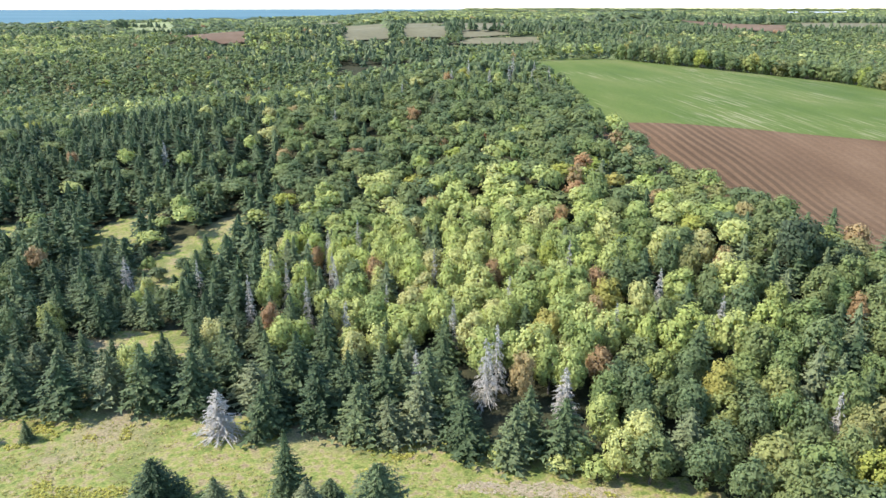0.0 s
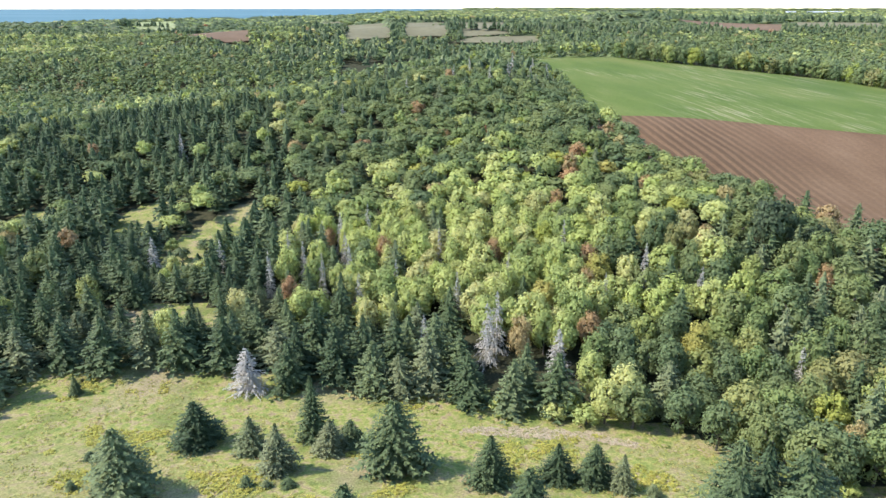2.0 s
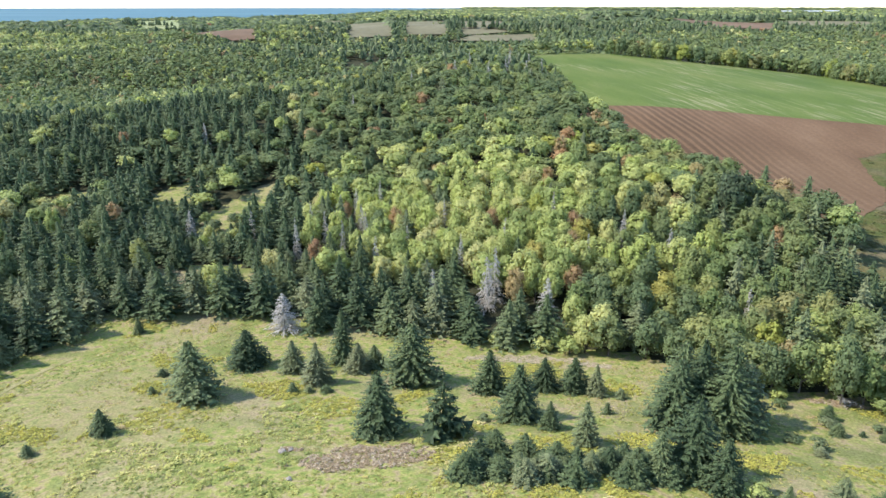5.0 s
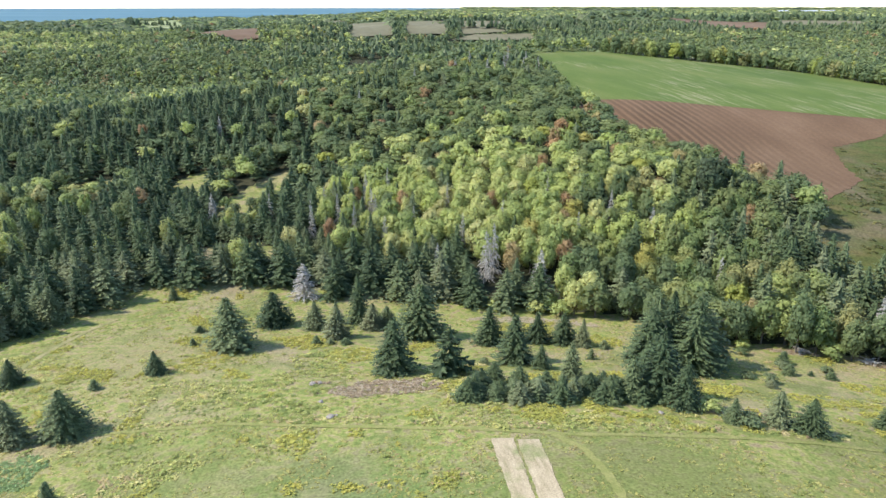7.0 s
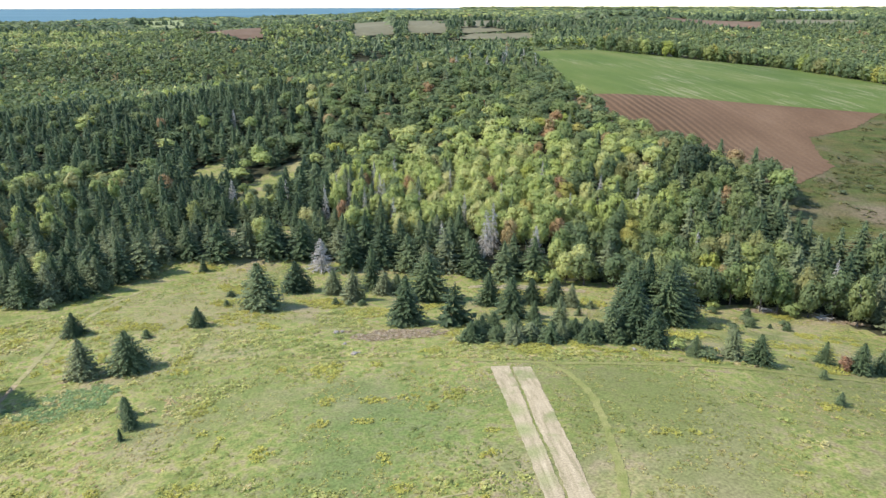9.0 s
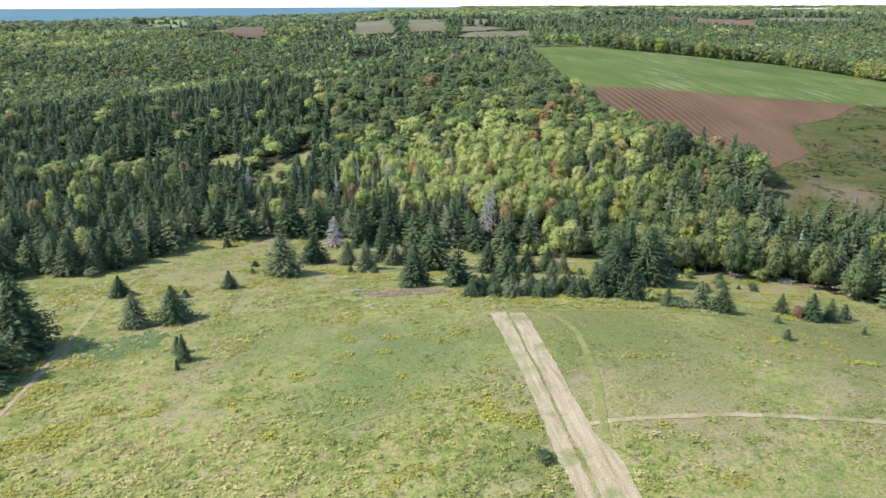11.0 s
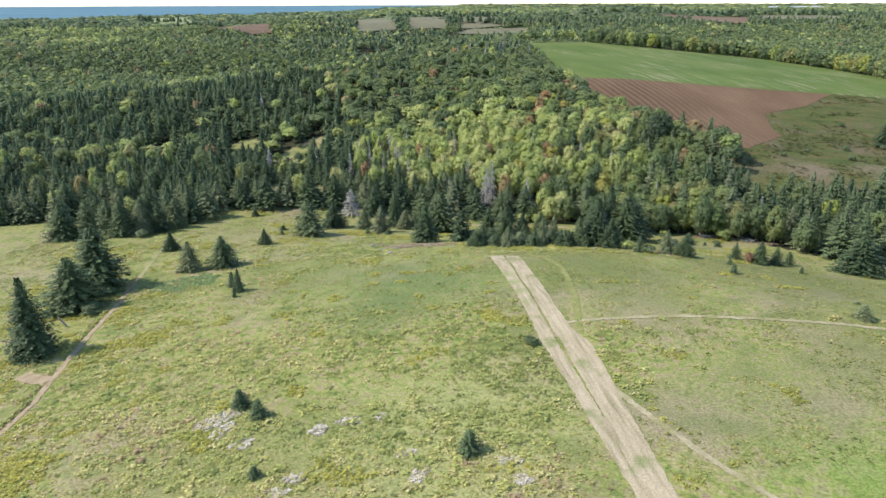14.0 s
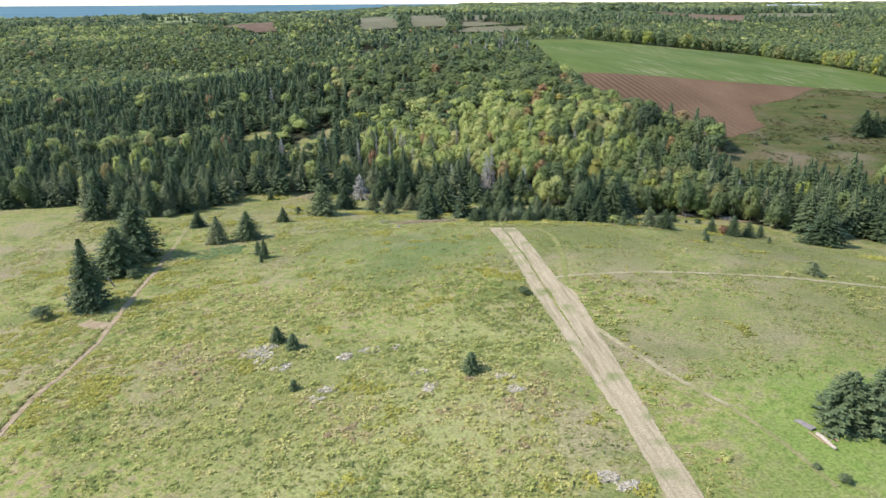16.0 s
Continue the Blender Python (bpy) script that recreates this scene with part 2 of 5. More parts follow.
M["green"] = field_material("green_crop", ((0.25, (0.0765, 0.116, 0.0272)), (0.5, (0.106, 0.144, 0.0344)), (0.8, (0.171, 0.181, 0.06))), (0.378, 0.327, 0.2), -79, 1.3, 0.6, 26.0, 0.025, (0.55, 0.64))
M["soil"] = field_material("ploughed_red_soil", ((0.25, (0.132, 0.078, 0.043)), (0.55, (0.17, 0.104, 0.058)), (0.8, (0.215, 0.137, 0.08))), (0.0695, 0.0451, 0.0253), -84, 1.2, 0.68, 18.0, 0.03, (0.72, 1.25), 3.4, (92, 135))
M["tan"] = ground_material("stubble_field", ((0.3, (0.149, 0.136, 0.0778)), (0.7, (0.206, 0.186, 0.11))), 60.0, 0.15, 8.0)
M["brownfar"] = ground_material("bare_brown_field", ((0.3, (0.14, 0.091, 0.056)), (0.7, (0.196, 0.133, 0.084))), 60.0, 0.15, 8.0)
M["palefield"] = ground_material("pale_green_field", ((0.3, (0.221, 0.255, 0.102)), (0.7, (0.306, 0.315, 0.153))), 60.0, 0.15, 8.0)
wm, wnn, wl = nodes_of("sea_water")
wr = ramp(wnn, ((0.3, (0.085, 0.165, 0.19)), (0.7, (0.11, 0.195, 0.22))))
wl.new(noise_at(wnn, wl, 300.0, 2.0, ((0.3, 1, 1), 0)), wr.inputs[0])
finish(wnn, wl, wr.outputs[0], 0.8, 0.0, noise_at(wnn, wl, 20.0), 0.3, 0.1)
M["sea"] = wm

# ---- the lie of the land ----
# ground height along lines that run north, by their x
SECTIONS = []


def section(x, ys, zs):
    SECTIONS.append((x, ys, zs))


section(-400, (-200, 60, 200, 300, 450, 547, 621, 740, 830, 920, 1000), (-14, -14, -16, -13, -14, -10, 2, 6, 10, 13, 13))
section(-260, (-200, -40, 60, 140, 220, 287, 400, 530, 600, 650, 750, 815, 900, 1000), (-12, -12, -13, -16, -17, -12, -14, -17, -3, 3, 8, 20, 24, 22))
section(-115, (-200, -40, 20, 60, 96, 140, 218, 241, 298, 340, 420, 540, 645, 757, 850, 940, 1000), (-3, -5, -8, -9, -13.5, -13, -12, -7, 3, 3, -7, -14, -1, 6, 18, 23, 22))
section(-75, (-200, -15, 20, 45, 96, 140, 190, 226, 272, 310, 360, 430, 520, 645, 800, 870, 950, 1000), (2, -1.5, -5.5, -6, -13.5, -12, -11, -7, 4, 9, 8, 0, -11, -1, 8, 18, 23, 24))
section(-40, (-200, -54, -2, 24, 60, 95, 118, 180, 233, 272, 320, 380, 450, 540, 645, 800, 870, 950, 1000), (3, 3.3, 0.2, -1.5, -8, -14, -13, -9.5, 0, 7.5, 14, 15, 6, -7, -2, 7, 18, 27, 27))
section(0, (-200, -54, -15, 5, 24, 34, 60, 95, 118, 165, 217, 269, 320, 400, 470, 540, 650, 800, 870, 950, 1000), (3, 4.5, 5.2, 3.6, 1.2, -1, -8.5, -14.5, -13, -6.5, 3.5, 14, 17, 19, 13, 2, -3, 7, 17, 26, 27))
section(40, (-200, -50, -17, 5, 28, 38, 60, 90, 114, 144, 170, 235, 320, 440, 540, 680, 800, 880, 960, 1000), (3, 5.2, 6.2, 4, 0.8, -2, -9, -14, -8, -0.5, 3, 12, 19, 22.5, 10, -2, 7, 17, 26, 27))
section(75, (-200, -50, -17, 18, 60, 90, 137, 200, 245, 350, 475, 550, 700, 800, 880, 960, 1000), (3, 4.5, 4.8, -3.5, -10, -10, 2, 12, 16.5, 20, 24, 11, 0, 7, 16, 26, 27))
section(150, (-200, -20, 20, 70, 107, 167, 233, 300, 400, 490, 550, 600, 700, 880, 980), (0, 0, -8, -9, -2, 0, 11.5, 15.5, 19, 21, 12, 7, 6, 15, 26))
section(340, (-200, -20, 100, 200, 300, 400, 500, 700, 900, 1000), (-6, -8, -6, 2, 6, 5, 1, 5, 16, 24))
STEP = 5.0
def smooth1(a, axis, n):
    k = np.exp(-0.5 * (np.arange(-3 * n, 3 * n + 1) / n) ** 2); k /= k.sum()
    pad = [(0, 0), (0, 0)]; pad[axis] = (3 * n, 3 * n)
    a = np.pad(a, pad, mode="edge")
    return np.apply_along_axis(lambda v: np.convolve(v, k, "valid"), axis, a)
GX = np.arange(-700, 701, STEP); GY = np.arange(-250, 1101, STEP)
_p = np.array([np.interp(GY, ys, zs) for _, ys, zs in SECTIONS])
_g = np.array([[np.interp(x, [s[0] for s in SECTIONS], _p[:, j]) for j in range(len(GY))] for x in GX])
_g = smooth1(smooth1(_g, 0, 3), 1, 1)
def ground(x, y):
    x, y = np.asarray(x, float), np.asarray(y, float)
    u = np.clip((x - GX[0]) / STEP, 0, len(GX) - 1.001); v = np.clip((y - GY[0]) / STEP, 0, len(GY) - 1.001)
    i, j = u.astype(int), v.astype(int); a, b = u - i, v - j
    a, b = a * a * (3 - 2 * a) * 0.0 + a, b
    near = (_g[i, j] * (1 - a) + _g[np.minimum(i + 1, len(GX) - 1), j] * a) * (1 - b) + (_g[i, np.minimum(j + 1, len(GY) - 1)] * (1 - a) + _g[np.minimum(i + 1, len(GX) - 1), np.minimum(j + 1, len(GY) - 1)] * a) * b
    d = np.hypot(x, y)
    far = np.interp(d, (900, 1300, 2500, 4990), (25, 26, 25, 35)) + 3 * np.sin(x / 310 + 1) * np.sin(y / 270) * np.clip((4000 - d) / 3000, 0, 1)
    far = far - 11 * np.clip((-x - 0.08 * y) / 150, 0, 1)
    # wooded rises beyond the fields
    for hx, hy, up, wide in ((300, 1170, 15, 85), (-330, 1200, -6, 160), (600, 1250, 6, 150), (-60, 1500, 5, 160)):
        far = far + up * np.exp(-((x - hx) ** 2 + (y - hy) ** 2) / (2 * wide * wide))
    w = np.clip((d - 960) / 240, 0, 1); w = w * w * (3 - 2 * w)
    return near * (1 - w) + far * w


def value_noise(x, y, size, seed):
    """Smooth noise of 0 to 1 in world metres."""
    x, y = np.asarray(x, float) / size + 1000, np.asarray(y, float) / size + 1000
    i, j = np.floor(x).astype(np.int64), np.floor(y).astype(np.int64)
    a, b = x - i, y - j
    a, b = a * a * (3 - 2 * a), b * b * (3 - 2 * b)

    def cell(p, q):
        h = (p * 374761393 + q * 668265263 + seed * 974634777) & 0xFFFFFFFF
        h = ((h ^ (h >> 13)) * 1274126177) & 0xFFFFFFFF
        return ((h ^ (h >> 16)) & 0xFFFF) / 65535.0

    return (cell(i, j) * (1 - a) + cell(i + 1, j) * a) * (1 - b) + (cell(i, j + 1) * (1 - a) + cell(i + 1, j + 1) * a) * b


def inside(poly, x, y):
    """Which of the points lie inside the outline."""
    x, y = np.asarray(x, float), np.asarray(y, float)
    hit = np.zeros(x.shape, bool)
    for (x0, y0), (x1, y1) in zip(poly, poly[1:] + poly[:1]):
        if y0 != y1:
            hit ^= ((y0 > y) != (y1 > y)) & (x < (x1 - x0) * (y - y0) / (y1 - y0) + x0)
    return hit


MEADOW = [(-420, 70), (-141, 88), (-112, 91), (-98, 78), (-89, 82), (-85, 96), (-82, 107), (-71, 108), (-62, 105), (-47, 103), (-37, 101), (-22, 100), (-1, 97.5), (8, 94), (25, 87.5), (40, 81), (53, 66), (67, 62.5), (79, 57), (85, 43), (95, 32), (130, 22), (420, 10), (420, -420), (-420, -420)]
FARM = [(50, 452), (50, 400), (53, 320), (53, 250), (59, 211), (66, 184), (82, 157), (97, 139), (99, 126), (93, 104), (93, 91), (113, 94), (135, 85), (200, 80), (460, 70), (460, 215), (268, 222), (262, 282), (256, 355), (236, 424), (195, 440), (150, 452), (123, 472), (94, 466)]
VALLEY = [(-63, 211), (-74, 208), (-78, 195), (-84, 180), (-83, 166), (-79, 158), (-69, 156), (-64, 166), (-60, 186), (-60, 202)]
GLADES = [(-139, 206, 9, 15), (-66, 130, 15, 7), (-101, 205, 9, 17)]
# far fields: name, material, four corners
FAR_FIELDS = [
    ("pale_field", "palefield", ((-754, 1700), (-520, 1200), (-462, 1215), (-729, 1960))),
    ("brown_field", "brownfar", ((-334, 873), (-245, 788), (-221, 800), (-337, 1280))),
    ("tan_field", "tan", ((-190, 1320), (-117, 835), (-64, 862), (-100, 1270))),
    ("tan_field", "tan", ((-72, 1262), (-48, 870), (5, 877), (1, 1290))),
    ("tan_field", "tan", ((28, 1275), (22, 876), (84, 910), (108, 1300))),
    ("tan_field", "tan", ((40, 880), (10, 838), (115, 842), (121, 898))),
    ("brown_field", "brownfar", ((366, 1112), (392, 985), (455, 945), (508, 1062))),
    ("tan_field", "tan", ((550, 1124), (500, 1000), (606, 975), (676, 1080))),
    ("tan_field", "tan", ((-300, 1600), (-270, 1440), (-200, 1390), (-215, 1560))),
]
SHORE = [(-5200, 900), (-1200, 1250), (-860, 1480), (-900, 1963), (-702, 2332), (-391, 2714), (-100, 3300), (100, 4000), (200, 5200), (-5200, 5200)]


def open_land(x, y):
    """Where no wood stands."""
    o = inside(MEADOW, x, y) | inside(FARM, x, y) | inside(VALLEY, x, y) | inside(SHORE, x, y)
    for cx, cy, rx, ry in GLADES:
        o |= ((x - cx) / rx) ** 2 + ((y - cy) / ry) ** 2 < 1
    for _, _, q in FAR_FIELDS:
        o |= inside(list(q), x, y)
    return o


def relief(x, y):
    """The ground with the small bumps of the turf; the sea lies flat."""
    z = ground(x, y) + 0.22 * (value_noise(x, y, 9.0, 3) - 0.5) * (np.hypot(x, y) < 260)
    return np.where(inside(SHORE, x, y), np.interp(np.hypot(x, y), (1600, 4990), (SEA, 33.0)), z)


SEA = 14.0


def mesh_of(name, verts, faces, material=None, smooth=False):
    me = bpy.data.meshes.new(name)
    verts, faces = np.asarray(verts, np.float32), np.asarray(faces, np.int32)
    me.vertices.add(len(verts)), me.loops.add(faces.size), me.polygons.add(len(faces))
    me.vertices.foreach_set("co", verts.ravel())
    me.loops.foreach_set("vertex_index", faces.ravel())
    me.polygons.foreach_set("loop_start", np.arange(0, faces.size, faces.shape[1], dtype=np.int32))
    me.polygons.foreach_set("use_smooth", np.full(len(faces), smooth))
    if material:
        me.materials.append(material)
    me.update(calc_edges=True)
    return me


def grid_faces(nu, nv):
    i, j = np.meshgrid(np.arange(nu - 1), np.arange(nv - 1), indexing="ij")
    a = (i * nv + j).ravel()
    return np.stack([a, a + nv, a + nv + 1, a + 1], 1)


def spaced(parts):
    return np.unique(np.concatenate([np.arange(a, b + 0.01, s) for a, b, s in parts]))


gx = spaced(((-5000, -1500, 250), (-1500, -500, 50), (-500, -130, 10), (-130, 130, 2), (130, 500, 10), (500, 1500, 50), (1500, 5000, 250)))
gy = spaced(((-3000, -400, 200), (-400, -150, 25), (-150, 110, 2), (110, 240, 2.5), (240, 340, 5), (340, 1300, 12), (1300, 2000, 50), (2000, 4990, 115)))
PX, PY = np.meshgrid(gx, gy, indexing="ij")
far_off = np.hypot(PX, PY) > 4995
shrink = np.where(far_off, 4995 / np.maximum(np.hypot(PX, PY), 1), 1)
PX, PY = PX * shrink, PY * shrink
PZ = relief(PX, PY)
land = mesh_of("ground", np.stack([PX.ravel(), PY.ravel(), PZ.ravel()], 1), grid_faces(len(gx), len(gy)), smooth=True)
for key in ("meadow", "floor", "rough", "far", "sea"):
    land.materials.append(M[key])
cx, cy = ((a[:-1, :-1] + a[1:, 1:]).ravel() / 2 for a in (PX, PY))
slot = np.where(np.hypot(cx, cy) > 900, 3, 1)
slot[inside(MEADOW, cx, cy - 5) | inside(VALLEY, cx, cy)] = 0
for x0, y0, rx, ry in GLADES:
    slot[((cx - x0) / rx) ** 2 + ((cy - y0) / ry) ** 2 < 1.1] = 0
slot[inside(FARM, cx, cy)] = 2
slot[inside(SHORE, cx, cy)] = 4
land.polygons.foreach_set("material_index", slot.astype(np.int32))
tagged(new("ground", land), "rolling grassy meadow and wooded ground reaching the sea", "ground", kind="structure")


def sheet(name, key, rows, across, along, lift, label, category="field", ragged=0.0):
    """A strip of the ground laid between pairs of edge points, a little above the turf."""
    rows = np.array(rows, float)
    mid = rows.mean(1)
    far = np.concatenate([[0], np.cumsum(np.linalg.norm(np.diff(mid, axis=0), axis=1))])
    s = np.interp(np.linspace(0, far[-1], along), far, np.arange(len(rows)))
    k = np.minimum(s.astype(int), len(rows) - 2)
    f = (s - k)[:, None]
    left, right = ((1 - f) * rows[k, e] + f * rows[k + 1, e] for e in (0, 1))
    w = np.linspace(0, 1, across)[None, :, None]
    if ragged:
        shift = ragged * (value_noise(left[:, 0], left[:, 1], 0.6, 5) - 0.5)[:, None]
        way = (right - left) / np.maximum(np.linalg.norm(right - left, axis=1, keepdims=True), 0.01)
        left, right = left + way * shift, right - way * ragged * (value_noise(right[:, 0], right[:, 1], 0.6, 6) - 0.5)[:, None]
    p = left[:, None] * (1 - w) + right[:, None] * w
    z = relief(p[..., 0], p[..., 1]) + lift
    v = np.concatenate([p.reshape(-1, 2), z.reshape(-1, 1)], 1)
    fc = grid_faces(along, across)
    a, b, c = v[fc[0, 0]], v[fc[0, 1]], v[fc[0, 2]]
    if np.cross(b - a, c - a)[2] < 0:
        fc = fc[:, ::-1]
    return tagged(new(name, mesh_of(name, v, fc, M[key], True)), label, category, kind="structure")


def ribbon(points, width):
    """Edge pairs along a path of the given width."""
    p = np.array(points, float)
    d = np.gradient(p, axis=0)
    n = np.stack([-d[:, 1], d[:, 0]], 1) / np.linalg.norm(d, axis=1, keepdims=True)
    w = np.broadcast_to(np.asarray(width, float), (len(p),))[:, None] / 2
    return [(tuple(a), tuple(b)) for a, b in zip(p + n * w, p - n * w)]


sheet("soil_field", "soil", [((48, 260), (192, 231)), ((54, 218), (168, 208)), ((61, 187), (142, 194)), ((70, 170), (136, 174)), ((78, 157), (135, 161)), ((97, 137), (112, 139))], 80, 120, 0.13, "ploughed red-brown soil with slanting furrow lines", "field", 2.2)
sheet("green_field", "green", [((46, 256), (269, 218)), ((46, 300), (266, 285)), ((46, 380), (256, 374)), ((46, 430), (242, 428)), ((46, 449), (180, 451)), ((75, 481), (124, 478))], 70, 90, 0.17, "bright green young crop field with pale drill lines")
for name, key, q in FAR_FIELDS:
    sheet(name, key, [(q[0], q[1]), (q[3], q[2])], 24, 24, 2.0, "small far-off field between woods")
LEFT_STRIP = [((l, y), (r, y)) for l, r, y in ((2.5, 5.5, 19.4), (3.5, 6.3, 8.5), (4.4, 6.8, 0), (5.1, 7.4, -6.6), (5.9, 8.1, -15), (7.0, 9.3, -28), (8.2, 10.2, -35), (9.6, 11.7, -45), (11.8, 12.95, -60), (12.7, 13.4, -66))]
RIGHT_STRIP = [((l, y), (r, y)) for l, r, y in ((5.9, 8.9, 19.0), (6.7, 9.6, 8.4), (7.1, 10.2, 0), (7.9, 10.7, -6.7), (8.5, 11.3, -15), (9.3, 12.4, -24), (10.2, 14.4, -29), (10.7, 14.9, -35), (11.8, 15.4, -45), (12.9, 16.4, -60), (13.3, 17.0, -69), (13.9, 17.8, -76.5), (16.0, 20.0, -110), (20.5, 24.5, -160), (29.0, 33.0, -260))]
sheet("mown_strip", "strip", LEFT_STRIP, 8, 300, 0.06, "pale tan freshly mown strip of dry stubble", "path", 0.28)
sheet("mown_strip", "strip", RIGHT_STRIP, 8, 420, 0.065, "pale tan freshly mown strip of dry stubble", "path", 0.28)
TRAILS = []


def trail(name, key, points, width, label):
    TRAILS.append((name, key, points, width, label))


trail("grass_trail", "midstrip", [(10.9, 20.3), (14.5, 15.8), (16.2, 7.3), (16.2, 0), (15.4, -11), (14.0, -20.7), (13.5, -25)], 1.1, "faint trodden grass trail")
trail("grass_trail", "paletrail", [(12, -21.6), (18.6, -20.9), (31, -20.6), (43, -21.4), (56, -23), (75, -27), (100, -30)], 0.9, "thin pale trodden trail through the meadow")
trail("grass_trail", "paletrail", [(14.6, -40.0), (15.4, -42.6), (17.8, -48), (21.4, -55), (24.6, -60.2), (27.5, -64.3)], 0.85, "pale trodden grass trail leaving the mown strip")
trail("grass_trail", "trail", [(27.5, -64.3), (29.3, -68.8), (31, -73), (33, -80)], 0.7, "faint trodden trail fading into the lawn")
trail("earth_path", "earth", [(-52, -240), (-58, -160), (-63, -110), (-66, -80), (-68.3, -62), (-69, -53), (-68, -46), (-68, -36), (-69.3, -26), (-71.3, -13), (-74, 3), (-76.6, 15), (-78.3, 26)], 0.95, "narrow worn path of bare reddish earth")
trail("bare_patch", "earth", [(-75.2, -26.2), (-72.8, -27.8), (-69.4, -29)], 2.6, "bare trodden earth beside the path")
trail("grass_trail", "trail", [(-78.3, 26), (-80, 36), (-81.7, 47), (-81.9, 54), (-81.6, 63), (-80.9, 71), (-80, 77), (-78, 84)], 1.1, "faint trodden grass trail")
trail("grass_trail", "midstrip", [(-78, 25.5), (-66, 27), (-52, 28), (-35, 28), (-22, 25.5), (2, 22), (14, 20), (38, 19.4), (55, 19), (70, 19)], 0.8, "faint trodden grass trail")
trail("wheel_line", "trail", [(-38, -30.9), (-31.4, -25.2), (-23.6, -20.8), (-15.2, -17.1), (-8, -15.2), (-2, -14.0)], 0.26, "single faint pale wheel line in the grass")
for name, key, pts, width, label in TRAILS:
    sheet(name, key, ribbon(pts, width), 4, 160, 0.06, label, "path", min(0.45, 0.4 * width))

# ---- plants ----
def tri_soup(tris):
    v = np.concatenate(tris).reshape(-1, 3)
    return v, np.arange(len(v)).reshape(-1, 3)


def spruce_crown(seed, whorls, branches, fronds, core=0.5, taper=0.85, ragged=0.4, low=0.05, tiers=8, spikes=6, droop=0.24, blade=0.3, spray=1.0):
    """A spruce crown of height 1 and radius 1: whorls of sagging boughs, each a ragged spray of needles."""
    r = np.random.default_rng(seed)
    lobe, squash, T, A, L = r.random(3) * 6.28, 0.36, [], [], []
    for w in range(whorls):
        t = np.clip((w + 0.8 * r.random()) / whorls, 0, 0.985)
        nb = max(3, round(branches * (0.4 + 0.6 * (1 - t))))
        a = (np.arange(nb) + 0.9 * r.random(nb)) * 2 * np.pi / nb + w * 2.4
        reach = (1 - t) ** taper * min(1.0, 0.74 + 3.2 * t)
        L.append(reach * (1 - 0.5 * ragged + ragged * r.random(nb)) * (1 + 0.12 * np.cos(2 * a + lobe[0]) + 0.1 * np.cos(3 * a + lobe[1] + 5 * t)) + 0.035)
        T.append(np.clip(t + (r.random(nb) - 0.5) * 0.8 / whorls, 0, 0.985)), A.append(a)
    t, a, ln = np.concatenate(T), np.concatenate(A), np.concatenate(L)
    n, zero = len(t), np.zeros(len(t))
    z0 = low + (0.97 - low) * t
    d, side = np.stack([np.cos(a), np.sin(a), zero], 1), np.stack([-np.sin(a), np.cos(a), zero], 1)
    rise = lambda v: np.stack([zero, zero, v], 1)
    out = []
    for f in range(fronds):
        s = 0.22 + 0.78 * (f + 0.75 * r.random(n)) / fronds
        base = d * (ln * s)[:, None] + rise(z0 + squash * ln * (0.16 * s - droop * s ** 2 * (1.1 - t) * 0.7))
        size = (ln * (0.5 - 0.2 * s) + 0.045) * spray
        for e in (-1, 1):
            g = np.radians(24 + 44 * r.random(n))
            c, q = np.cos(g)[:, None], np.sin(g)[:, None]
            way, across, wide = d * c + side * e * q, side * e * c - d * q, (size * blade * (0.8 + 0.5 * r.random(n)))[:, None]
            tip = base + way * size[:, None] - rise(squash * size * (0.45 * r.random(n) - 0.1))
            out.append(np.stack([base + across * wide + rise(squash * size * 0.3 * r.random(n)), tip, base - across * wide - rise(squash * size * 0.3 * r.random(n))], 1))
    skirts = []
    for w in range(tiers):
        v = w / tiers
        b = np.arange(2 * spikes) * np.pi / spikes + r.random() * 3
        odd = np.arange(2 * spikes) % 2
        rad = core * (1 - v) ** taper * np.where(odd, 0.6, 1.0) * (0.75 + 0.5 * r.random(2 * spikes)) + 0.02
        zz = low + (1 - low) * v + 0.03 * (r.random(2 * spikes) - 0.5) + np.where(odd, 0.045, 0.0)
        ring = np.stack([np.cos(b) * rad, np.sin(b) * rad, zz], 1)
        top = (0, 0, min(low + (1 - low) * (v + 1.8 / tiers), 0.97))
        skirts += [[ring[i], ring[(i + 1) % (2 * spikes)], top] for i in range(2 * spikes)]
    w = 0.014
    spire = [[(w, 0, 0.9), (-w, w, 0.9), (0, 0, 1.0)], [(-w, w, 0.9), (-w, -w, 0.9), (0, 0, 1.0)], [(-w, -w, 0.9), (w, 0, 0.9), (0, 0, 1.0)]]
    return np.concatenate(out + [np.array(skirts).reshape(-1, 3, 3), np.array(spire)])


